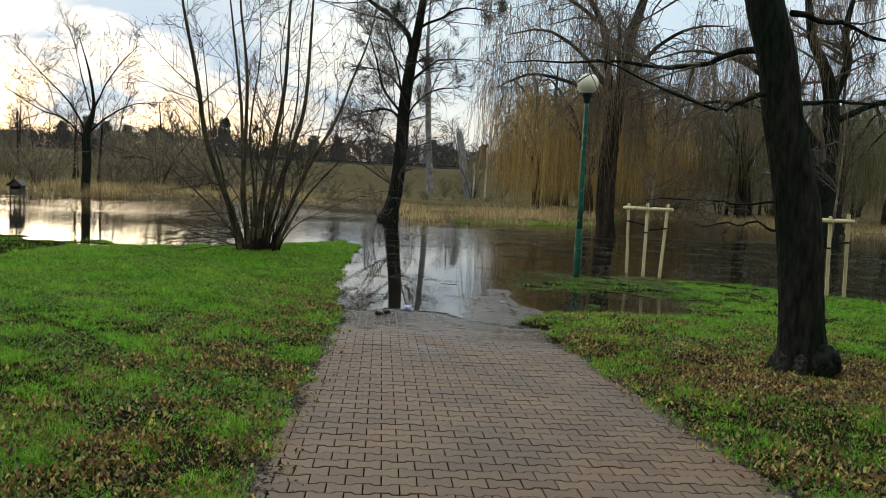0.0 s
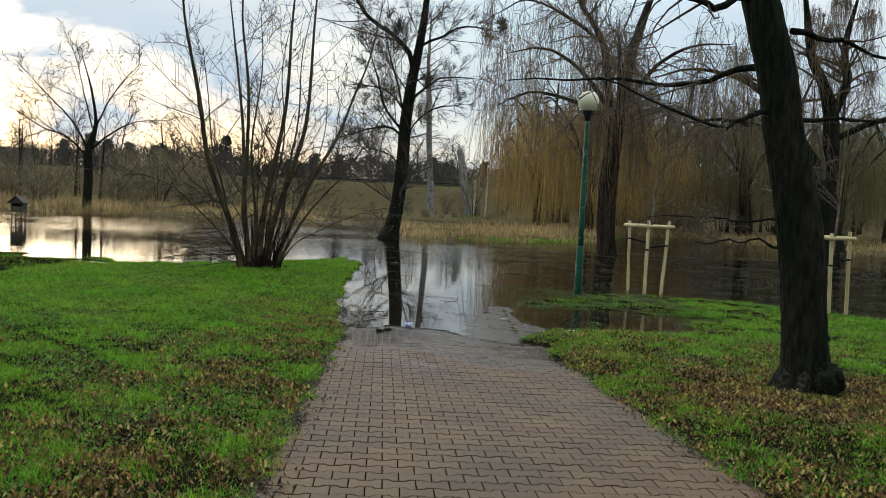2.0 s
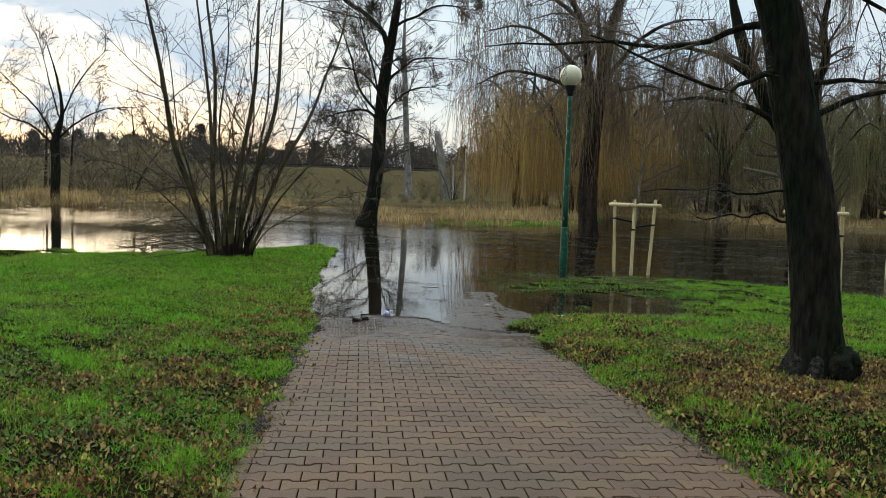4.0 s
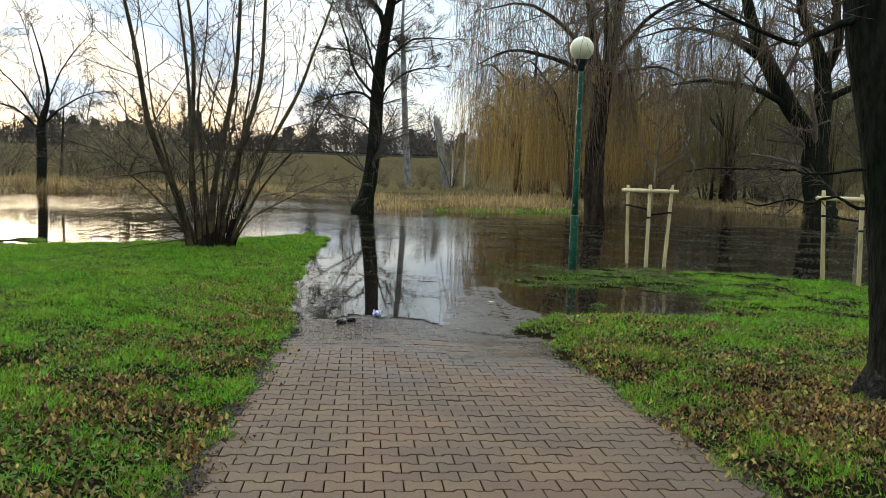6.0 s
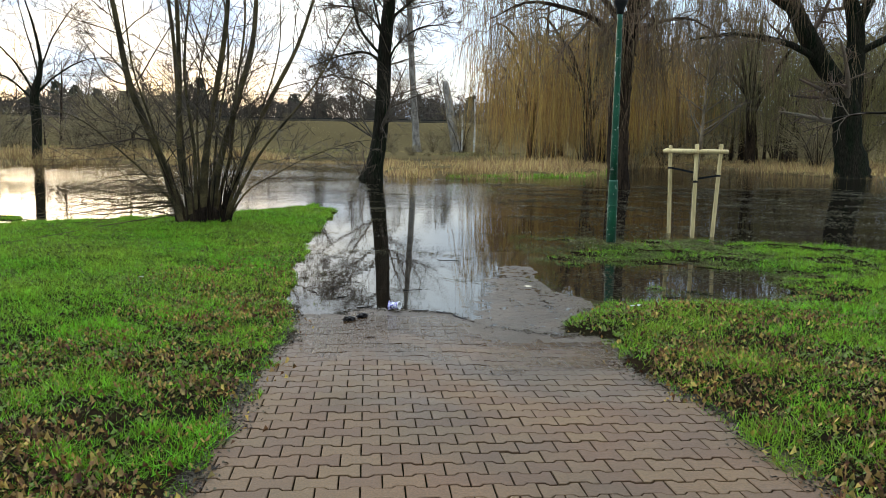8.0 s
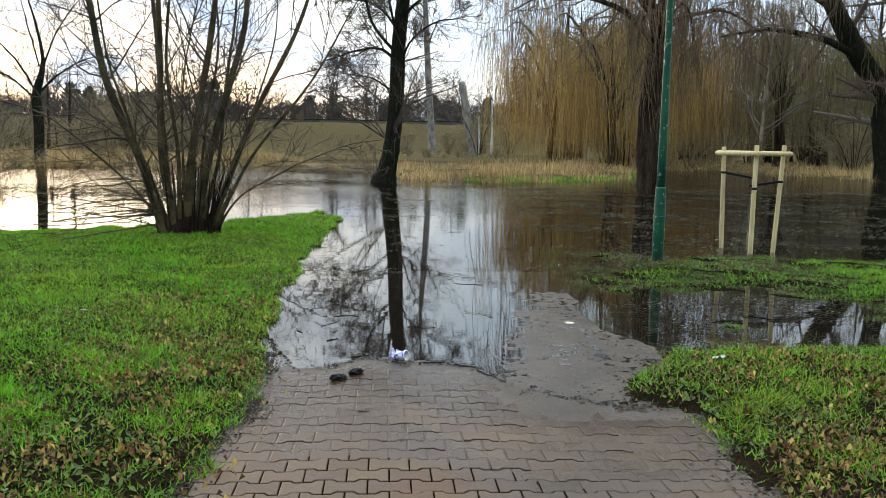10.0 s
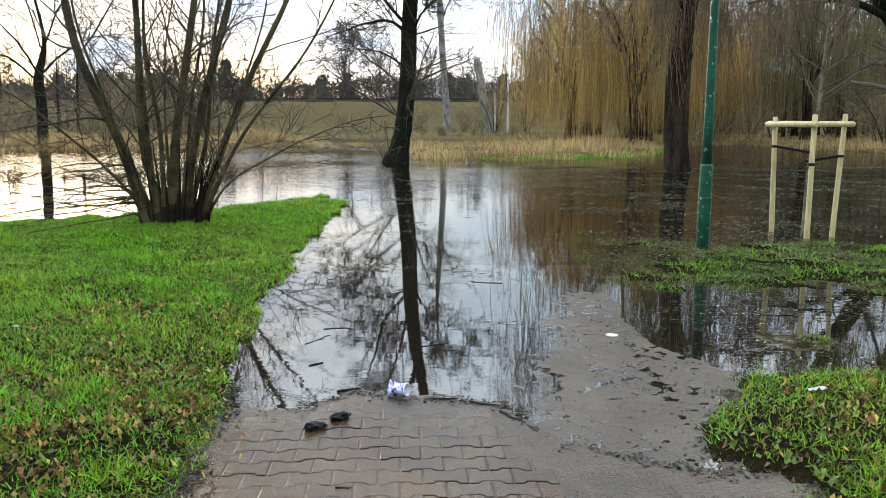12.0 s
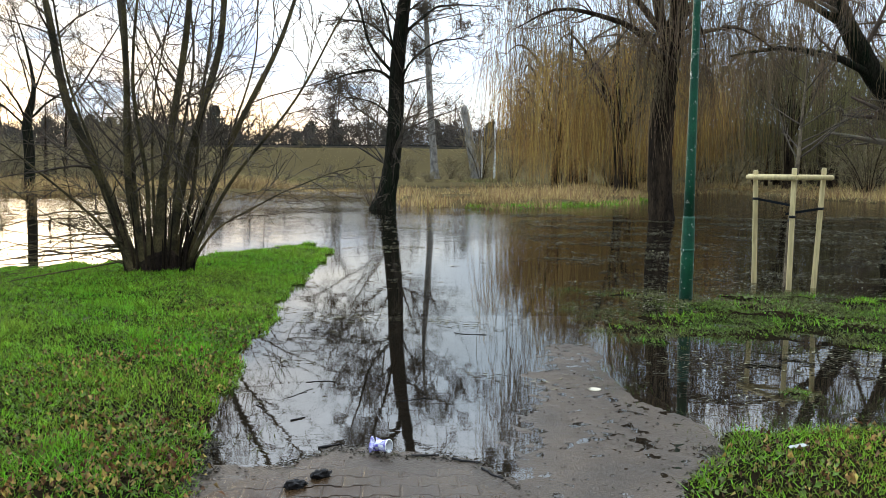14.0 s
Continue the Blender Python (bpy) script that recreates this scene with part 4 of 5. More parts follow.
# weeping willow behind the lamp
tree("weeping_willow", "old weeping willow with furrowed trunk and brown hanging strands in water",
     [[(0, 0, -0.5, 0.496), (0, 0, 0.0, 0.400), (-0.08, 0, 0.9, 0.364), (-0.10, 0, 2.6, 0.356), (-0.02, 0, 4.0, 0.336), (0.12, 0, 5.3, 0.320), (0.30, 0, 6.3, 0.264), (0.4, 0, 7.6, 0.224), (0.9, 0.2, 9.4, 0.160), (1.6, 0.3, 11.5, 0.048)]],
     [[(0.05, 0, 5.2, 0.26), (-0.3, 0, 6.6, 0.22), (-0.58, 0, 8.3, 0.19), (-1.3, 0.1, 9.5, 0.14), (-2.2, 0.2, 11.0, 0.05)],
      [(-0.0, -0.2, 4.7, 0.17), (-0.9, -0.6, 5.6, 0.14), (-2.2, -1.2, 6.1, 0.10), (-3.6, -1.8, 6.2, 0.06), (-4.8, -2.2, 5.6, 0.02)],
      [(0.0, 0.1, 5.6, 0.15), (-1.2, 0.6, 7.2, 0.11), (-2.8, 1.0, 8.2, 0.07), (-4.4, 1.4, 8.0, 0.02)],
      [(0.3, -0.1, 6.0, 0.15), (1.3, -0.4, 7.3, 0.11), (2.6, -0.8, 8.2, 0.07), (4.2, -1.2, 8.3, 0.02)],
      [(0.2, 0.1, 5.4, 0.15), (1.4, 0.8, 6.0, 0.10), (2.8, 1.6, 6.2, 0.06), (4.2, 2.2, 5.6, 0.02)],
      [(0.3, 0.3, 6.4, 0.15), (0.4, 2.2, 7.8, 0.10), (0.2, 3.8, 8.6, 0.06), (0.0, 5.4, 8.2, 0.02)],
      [(0.1, -0.2, 6.0, 0.14), (-0.3, -1.8, 7.4, 0.10), (-0.6, -3.2, 8.0, 0.06), (-0.9, -4.6, 7.6, 0.02)],
      [(-0.6, 0, 8.4, 0.12), (-2.2, 0, 9.4, 0.09), (-3.8, -0.2, 9.8, 0.05), (-5.2, -0.4, 9.0, 0.02)],
      [(-0.05, -0.3, 5.0, 0.06), (-0.4, -0.8, 5.6, 0.045), (-0.8, -1.0, 5.3, 0.03), (-1.0, -1.1, 4.4, 0.012)],
      [(0.2, -0.3, 5.6, 0.06), (0.6, -0.8, 6.0, 0.045), (0.9, -0.9, 5.5, 0.03), (1.0, -1.0, 4.6, 0.012)]],
     (7.05, 21.3, 0), levels=(dict(n=20, angle=(35, 75), ratio=0.38, lo=0.15, trop=0.02, rad=0.4, least=0.014, wig=0.2), dict(n=7, angle=(30, 70), ratio=0.6, k=5, trop=-0.10, least=0.010, wig=0.18)),
     bark=M_BARK, twig=M_TWIG_RED, sides=28, ring=60, rough=0.10, thin=0.75, strands=dict(n=1, drop=(0.8, 4.4), radius=0.009, floor=1.4), strand_mat=M_STRAND_BROWN)

# forked old willow on the far shore
tree("forked_willow", "massive forked dark willow trunk on the grassy far shore",
     [[(0, 0, -0.3, 1.05), (0, 0, 0.3, 0.85), (-0.35, 0, 1.8, 0.68), (-0.5, 0, 3.1, 0.66), (-0.75, 0, 4.2, 0.50), (-2.5, 0, 6.6, 0.46), (-4.3, 0, 10.0, 0.34), (-5.4, 0, 14.0, 0.12)],
      [(-0.45, 0.1, 2.6, 0.55), (-0.25, 0.1, 4.3, 0.48), (-0.35, 0.1, 7.5, 0.42), (-0.9, 0.1, 9.3, 0.3), (-1.7, 0.1, 11.0, 0.26), (-2.4, 0, 14.5, 0.1)]],
     [[(-0.3, 0, 7.6, 0.26), (0.3, 0, 9.4, 0.24), (0.0, 0, 11.2, 0.2), (0.6, 0.2, 14, 0.08)], [(-1.9, 0, 5.8, 0.2), (-4, -0.5, 6.6, 0.16), (-6.5, -0.8, 7.0, 0.10), (-9, -1.2, 6.6, 0.04)],
      [(-0.3, 0, 6.2, 0.2), (2, -0.5, 7.4, 0.15), (4.5, -1, 7.8, 0.08), (7, -1.5, 7.2, 0.03)], [(-3.2, 0, 8, 0.2), (-5, 1, 9.4, 0.14), (-7.5, 1.6, 10, 0.08), (-10, 2, 9.4, 0.03)]],
     (21.95, 34.0, 0), auto=dict(n=10, angle=(40, 80), ratio=0.28, lo=0.35, trop=0.03, rad=0.3, least=0.03),
     levels=(dict(n=9, angle=(30, 70), ratio=0.40, trop=0.0, rad=0.45, least=0.016, wig=0.18), dict(n=5, angle=(30, 70), ratio=0.5, k=4, trop=-0.06, least=0.011)),
     bark=M_BARK_DARK, twig=M_TWIG_RED, sides=20, ring=50, rough=0.06, strands=dict(n=1, drop=(0.6, 3.0), radius=0.011, floor=3.0, k=4), strand_mat=M_STRAND_BROWN)

# lone spreading tree over the reeds
tree("crab_tree", "bare spreading tree with low crown among dry reeds", [[(0, 0, -0.2, 0.36), (0, 0, 0.6, 0.27), (0.05, 0, 2.2, 0.25), (0.0, 0, 3.6, 0.23), (0.4, 0, 5.2, 0.11), (0.1, 0, 7.2, 0.06), (-0.5, 0, 9.2, 0.02)]],
     [[(0, 0, 3.2, 0.069), (-1.4, 0.2, 4.4, 0.052), (-3.0, 0.4, 4.9, 0.035), (-5.2, 0.5, 6.2, 0.012)], [(0, 0, 3.7, 0.065), (-0.9, -0.4, 5.4, 0.048), (-2.2, -0.8, 6.8, 0.030), (-3.8, -1, 8.6, 0.012)],
      [(0, 0, 3.6, 0.065), (1.2, 0.4, 4.8, 0.048), (2.6, 0.6, 5.4, 0.030), (4.4, 0.8, 5.6, 0.012)], [(0.2, 0, 4.6, 0.056), (1.2, -0.3, 6.4, 0.039), (2.2, -0.5, 7.8, 0.026), (3.2, -0.6, 8.8, 0.012)],
      [(0.2, 0, 5.0, 0.043), (-0.6, 0.8, 6.8, 0.035), (-1.2, 1.2, 8.4, 0.022), (-1.8, 1.4, 9.8, 0.012)]],
     (-20.7, 36.5, 0.05), levels=(dict(n=16, angle=(30, 70), ratio=0.42, lo=0.2, trop=0.05, rad=0.42, least=0.016, wig=0.2), dict(n=7, angle=(30, 65), ratio=0.55, k=4, trop=0.03, least=0.011, wig=0.2), dict(n=4, angle=(30, 60), ratio=0.55, k=3, least=0.010)),
     bark=M_BARK_DARK, twig=M_TWIG, sides=14, ring=30, rough=0.05)

# dead trunks by the railway bank
tree("dead_trunk", "pale broken dead trunk leaning by the far bank", [[(0.3, 0, -0.2, 0.75), (0.2, 0, 0.8, 0.55), (-0.2, 0, 3.0, 0.48), (-0.75, 0, 6.2, 0.42), (-1.05, 0, 7.7, 0.34), (-1.15, 0, 7.95, 0.10)]], place=(2.9, 85, 0.1),
     bark=M_BARK_PALE, sides=14, ring=24, rough=0.07)
tree("tall_pale_tree", "tall slender pale trunk with few bare branches", [[(0.2, 0, -0.2, 0.62), (0.1, 0, 1.5, 0.42), (-0.3, 0, 7, 0.36), (-0.7, 0, 14, 0.30), (-0.9, 0, 18, 0.2), (-0.8, 0, 23, 0.06)]], place=(-1.45, 85, 0.2),
     auto=dict(n=14, angle=(30, 60), ratio=0.2, lo=0.5, trop=0.06, rad=0.35, least=0.04), levels=(dict(n=5, angle=(30, 60), ratio=0.5, k=4, least=0.025), dict(n=4, angle=(30, 60), ratio=0.5, k=3, least=0.02)),
     bark=M_BARK_PALE, sides=12, ring=24, rough=0.05)
for x, y, h in ((5.2, 85, 5.9), (3.9, 88, 4.2)):
    tree("birch_trunk", "thin white birch trunk on the far bank", [[(0, 0, -0.2, 0.13), (0.05, 0, h * 0.5, 0.11), (0, 0, h, 0.07)]], place=(x, y, 0.2), bark=M_WHITE, sides=8, ring=8, rough=0.03,
         auto=dict(n=7, angle=(30, 55), ratio=0.35, lo=0.4, trop=0.05, rad=0.3, least=0.02), levels=(dict(n=4, angle=(30, 60), ratio=0.5, k=3, least=0.015),), group="birches")


# ---- trees of the far shores ----
def gold_willow(scale, mat, label):
    s = scale
    limbs = []
    for i in range(9):
        a = i * 2.4 + 0.4
        c, d = math.cos(a), math.sin(a)
        up, out = rng.uniform(6.0, 9.5) * s, rng.uniform(2.6, 4.4) * s
        limbs.append([(0.1 * c, 0.1 * d, 3.0 * s + 0.2 * i * s, 0.14 * s), (out * 0.35 * c, out * 0.35 * d, up * 0.75, 0.11 * s), (out * 0.75 * c, out * 0.75 * d, up, 0.06 * s), (out * c, out * d, up * 0.93, 0.02)])
    return tree("golden_willow", label, [[(0, 0, -0.3, 0.42 * s), (0.05, 0, 1.0, 0.32 * s), (-0.2 * s, 0, 3.0 * s, 0.28 * s), (-0.4 * s, 0, 5.5 * s, 0.2 * s), (-0.3 * s, 0, 9.6 * s, 0.05)]], limbs,
                levels=(dict(n=8, angle=(30, 75), ratio=0.42, lo=0.25, trop=0.02, rad=0.4, least=0.018), dict(n=3, angle=(30, 70), ratio=0.6, k=4, trop=-0.1, least=0.012)),
                bark=M_BARK, twig=M_TWIG_RED, sides=12, ring=20, rough=0.06, strands=dict(n=4, drop=(1.5, 9.5), radius=0.013, floor=0.15, sway=0.7, k=5, least=0.6), strand_mat=mat, group="golden willows")


def spot(x, y, turn=0.0, s=1.0, sz=None, sink=0.1):
    return Matrix.LocRotScale((x, y, float(ground_z(x, y)) - sink), Euler((0, 0, turn)), (s, s, sz or s))


r = random.Random(5)
GOLD, OLIVE = "weeping willow with dense golden brown hanging strands", "weeping willow with olive brown hanging strands"
g1, g2, g3 = gold_willow(1.0, M_STRAND, GOLD), gold_willow(1.15, M_STRAND, GOLD), gold_willow(1.1, M_STRAND_OLIVE, OLIVE)
g3.matrix_basis = spot(24, 53, 0.7, 1.0)
g1.matrix_basis = spot(9.3, 38.8, 0.3, 0.92)
g2.matrix_basis = spot(14.5, 52, 1.4)
for i, (x, y, s) in enumerate(((7.0, 47, 0.95), (11.2, 44.5, 0.85), (19, 58, 1.1), (10.5, 63, 1.15), (16.8, 66, 1.15))):
    copy_thing((g1, g2)[i % 2], spot(x, y, r.uniform(0, 6.3), s, s * r.uniform(0.92, 1.1)))

for x, y, s in ((30, 61, 1.05), (35, 52, 1.0), (27.5, 44.5, 0.75), (41, 60, 1.1)):
    copy_thing(g3, spot(x, y, r.uniform(0, 6.3), s, s * r.uniform(0.92, 1.1)))


def bare_tree(h):
    lean = rng.normal(0, 0.05 * h, 2)
    return tree("bare_tree", "tall bare deciduous tree in the far wood", [[(0, 0, -0.3, 0.026 * h), (lean[0] * 0.2, lean[1] * 0.2, h * 0.2, 0.018 * h), (lean[0] * 0.6, lean[1] * 0.6, h * 0.6, 0.011 * h), (lean[0], lean[1], h, 0.002 * h)]],
                auto=dict(n=15, angle=(30, 60), ratio=0.34, lo=0.28, hi=0.97, trop=0.06, rad=0.5, least=0.02, wig=0.14),
                levels=(dict(n=4, angle=(25, 60), ratio=0.55, k=4, trop=0.05, least=0.017, wig=0.16), dict(n=4, angle=(25, 60), ratio=0.55, k=3, trop=0.02, least=0.014)),
                bark=M_BARK, twig=M_TWIG_RED, sides=9, ring=14, rough=0.05, group="far bare trees")


def bush(h):
    c = []
    for i in range(9):
        a = i * 2.4
        t = rng.uniform(0.15, 0.8) * h
        c.append([(0.15 * math.cos(a), 0.15 * math.sin(a), -0.1, 0.007 * h), (t * 0.4 * math.cos(a), t * 0.4 * math.sin(a), h * 0.45, 0.005 * h), (t * math.cos(a), t * math.sin(a), h * rng.uniform(0.75, 1.0), 0.003 * h)])
    ob = thing("thicket_bush", "grey-brown leafless thicket bush on the far bank", "bush", group="thicket bushes")
    w_, cr_ = Wood(), Wood()
    for line in c:
        s = smooth_line(line, 9)
        w_.add(s[:, :3], s[:, 3], 5)
        A = fork(s[None, :, :3], s[None, :, 3], 9, (25, 70), 0.5, 4, lo=0.03, trop=0.04, rad=0.5, least=0.020)
        B = fork(*A, 4, (25, 60), 0.65, 3, least=0.017)
        cr_.add(*A, 3).add(*B, 3)
    put_part("stool", w_.mesh("stool"), M_BARK, ob)
    put_part("crown", cr_.mesh("crown"), M_THICKET, ob)
    return ob


bt = [bare_tree(12), bare_tree(9), bare_tree(14)]
bb = [bush(3.6), bush(5.0)]
bt[0].matrix_basis, bt[1].matrix_basis, bt[2].matrix_basis = spot(-26, 66, 0.4, 0.7), spot(-29, 58, 1.0, 0.8), spot(37, 46, 2.0)
bb[0].matrix_basis, bb[1].matrix_basis = spot(-18.5, 50.5, 0.3, 0.8), spot(-21, 56, 1.2)
for i in range(38):
    x = r.uniform(22, 58)
    copy_thing(bt[r.randrange(3)], spot(x, r.uniform(44, 92), r.uniform(0, 6.3), r.uniform(0.8, 1.3)))
for i in range(20):
    copy_thing(bt[r.randrange(3)], spot(r.uniform(-70, -20), r.uniform(62, 92), r.uniform(0, 6.3), r.uniform(0.42, 0.72)))
for i in range(12):
    copy_thing(bt[r.randrange(3)], spot(r.uniform(8, 40), r.uniform(68, 86), r.uniform(0, 6.3), r.uniform(0.7, 1.1)))
for i in range(50):
    y = r.uniform(46, 88)
    copy_thing(bb[i % 2], spot(r.uniform(-62, -0.30 * (y + 5)), y, r.uniform(0, 6.3), r.uniform(0.55, 1.15)))
for i in range(24):
    copy_thing(bb[i % 2], spot(r.uniform(18, 60), r.uniform(52, 90), r.uniform(0, 6.3), r.uniform(0.8, 1.4)))
for i in range(14):
    copy_thing(bb[i % 2], spot(r.uniform(-70, -34), r.uniform(84, 98), r.uniform(0, 6.3), r.uniform(0.45, 1.0)))
for i in range(44):
    copy_thing(bb[i % 2], spot(r.uniform(-36, 7), r.uniform(63, 97), r.uniform(0, 6.3), r.uniform(0.14, 0.36)))
for x, y, s in ((-20.5, 43.5, 0.5), (-26, 41, 0.7), (-33, 40, 0.8), (12.5, 41.5, 0.7), (16, 47.5, 0.8), (19.5, 51, 0.9), (23.5, 41, 0.7), (26, 47, 0.9), (30, 50, 1.0), (11, 50, 0.9), (8.5, 54, 0.9), (21, 62, 1.1), (14, 57, 1.0), (33, 45, 0.9), (3.6, 79, 1.0), (0.5, 82, 0.8), (6.8, 80, 0.9), (-4.2, 80, 0.8)):
    copy_thing(bb[r.randrange(2)], spot(x, y, r.uniform(0, 6.3), s))

# far woods on and behind the railway bank: one sheet of trunks and twigs, and dark pines
fw, fp = Wood(), Wood()
for i in range(210):
    x, y, h = rng.uniform(-120, 110), rng.uniform(104, 140), rng.uniform(3, 9.5)
    line = smooth_line([(x, y, 3.2, 0.10), (x + rng.normal(0, 0.3), y, 3.4 + h * 0.5, 0.08), (x + rng.normal(0, 0.6), y, 3.4 + h, 0.03)], 6)
    P, R = line[None, :, :3], line[None, :, 3]
    A = fork(P, R, 14, (25, 65), 0.45, 4, lo=0.08, trop=0.06, rad=0.5, least=0.040)
    B = fork(*A, 7, (25, 60), 0.55, 3, least=0.032)
    fw.add(P, R, 4).add(*A, 3).add(*B, 3)
stuff("far_woods", fw.mesh("far_woods"), M_BRUSH, "leafless grey-brown woods behind the railway bank", "woods")
# tangled undergrowth below the far trees
n = 120000
x, y = rng.uniform(-140, 95, n), rng.uniform(103.5, 118, n)
crest = 3.6 + 1.1 * nz(x, y, 0.10, 2.0) + 0.7 * nz(x, y, 0.35, 5.0)
p = np.stack([x, y, 3.3 + crest * rng.uniform(0, 1, n) ** 0.8], 1)
d1, d2 = rng.normal(0, 1, (n, 3)) * np.array([0.28, 0.1, 0.42]), rng.normal(0, 0.05, (n, 3))
stuff("far_brush", mesh_of("far_brush", np.stack([p - d1, p + d2, p + d1], 1).reshape(-1, 3), [np.arange(n * 3).reshape(-1, 3)]), M_BRUSH, "dark leafless brush along the railway bank", "brush")
pv, pf, n0 = [], [], 0
for i in range(60):
    x, y, h = rng.uniform(-130, 40), rng.uniform(108, 165), rng.uniform(2.0, 6.5)
    fp.add(np.array([[x, y, 3.0], [x, y, 3.4 + h * 0.6], [x, y, 3.4 + h]]), np.array([0.2, 0.13, 0.04]), 5)
    m = 420
    t = rng.uniform(0.02, 1, m)
    a = rng.uniform(0, 2 * math.pi, m)
    rad = (1 - t * 0.8) * h * 0.34 * rng.uniform(0.2, 1.25, m) * (1 + 0.35 * np.sin(t * 19 + i))
    c = np.stack([x + rad * np.cos(a), y + rad * np.sin(a), 3.4 + t * h], 1)
    d1, d2 = rng.normal(0, 0.30, (m, 3)), rng.normal(0, 0.22, (m, 3))
    pv.append(np.stack([c - d1, c + d1 * 0.6 + d2, c + d1 - d2 * 0.5], 1).reshape(-1, 3))
    pf.append(n0 + np.arange(m * 3).reshape(-1, 3))
    n0 += m * 3
stuff("far_pines", mesh_of("far_pines", np.concatenate(pv), [np.concatenate(pf)]), M_PINE, "dark ragged pines on the skyline", "woods")
stuff("far_pine_trunks", fp.mesh("far_pine_trunks"), M_BARK, "dark pine trunks on the skyline", "woods")

# rails along the top of the bank
track = thing("railway_track", "rusty railway track along the far bank", "railway", (0, 0, 0))
for y in (100.0, 101.435):
    part("rail", box(0, y, 4.02, 260, 0.07, 0.16, 0.01), M_IRON, track)
part("ballast", box(0, 100.7, 3.76, 260, 4.2, 0.36, 0.15), M_BRUSH, track, "dark stone ballast")

# far house on the left
house = thing("house", "small far white house behind the leafless thicket", "house", (-82, 146, 3.6))
part("wall", box(0, 0, 1.2, 6, 5, 2.6, 0.02), M_PLASTER, house)
bm = bmesh.new()
v = [bm.verts.new(p) for p in ((-3.3, -2.8, 2.45), (3.3, -2.8, 2.45), (3.3, 2.8, 2.45), (-3.3, 2.8, 2.45), (-3.3, 0, 4.0), (3.3, 0, 4.0))]
for f in ((0, 1, 5, 4), (2, 3, 4, 5), (0, 4, 3), (1, 2, 5), (3, 2, 1, 0)):
    bm.faces.new([v[i] for i in f])
part("roof", bm, M_ROOF, house)
for x in (-1.6, 1.2):
    part("window", box(x, -2.51, 1.4, 0.9, 0.06, 1.1, 0.01), M_GLASSDARK, house)

# ---- bird feeder in the water ----
feeder = thing("bird_feeder", "weathered wooden bird house with gable roof on posts in water", "bird house", (-17.45, 22.5, 0))
for x in (-0.20, 0.20):
    for y in (-0.16, 0.16):
        part("leg", rod((x, y, -0.5), (x, y, 0.52), 0.030, 0.026, 8), M_OLDWOOD, feeder)
part("floor_board", box(0, 0, 0.50, 0.56, 0.46, 0.035), M_OLDWOOD, feeder)
part("back_wall", box(0, 0.19, 0.68, 0.48, 0.03, 0.33), M_OLDWOOD, feeder)
for x in (-0.225, 0.225):
    part("side_wall", box(x, 0, 0.68, 0.03, 0.35, 0.33), M_OLDWOOD, feeder)
part("front_wall", box(0, -0.19, 0.61, 0.42, 0.03, 0.19), M_OLDWOOD, feeder)
for s in (-1, 1):
    part("roof_board", box(0, 0, 0, 0.46, 0.60, 0.03, 0.006, pose(s * 0.175, 0, 0.995, 0, s * 40, 0)), M_OLDWOOD, feeder)
bm = bmesh.new()
tri = [bm.verts.new(p) for p in ((-0.24, -0.2, 0.84), (0.24, -0.2, 0.84), (0, -0.2, 1.09), (-0.24, 0.2, 0.84), (0.24, 0.2, 0.84), (0, 0.2, 1.09))]
for f in ((0, 1, 2), (5, 4, 3), (0, 3, 4, 1), (1, 4, 5, 2), (2, 5, 3, 0)):
    bm.faces.new([tri[i] for i in f])
part("gable", bm, M_OLDWOOD, feeder)


# ---- grass, reeds, leaves ----
def blades(pts, length, width, bend=0.35, lean=0.25):
    """Two-triangle-high grass blades as bent strips."""
    n = len(pts)
    a = rng.uniform(0, 2 * math.pi, n)
    side = np.stack([np.cos(a), np.sin(a), np.zeros(n)], 1)
    b = rng.uniform(0, 2 * math.pi, n)
    fall = np.stack([np.cos(b), np.sin(b), np.zeros(n)], 1) * rng.uniform(0, lean + bend, n)[:, None]
    up = np.array([0, 0, 1.0])
    L, W = length[:, None], width[:, None]
    tip = pts + (up + fall) * L / np.sqrt(1 + (fall ** 2).sum(1, keepdims=True)) * 1.0 + fall * L * 0.35
    v = np.stack([pts - side * W / 2, pts + side * W / 2, tip], 1).reshape(-1, 3)
    return v, np.arange(n * 3).reshape(-1, 3)


def scatter(n, x0, x1, y0, y1, near=-1.0):
    """Points on the ground, denser towards the low end of y."""
    u = rng.uniform(0, 1, n)
    y = y0 + (y1 - y0) * (u ** 1.7 if near > 0 else u)
    x = rng.uniform(x0, x1, n)
    return x, y, ground_z(x, y)


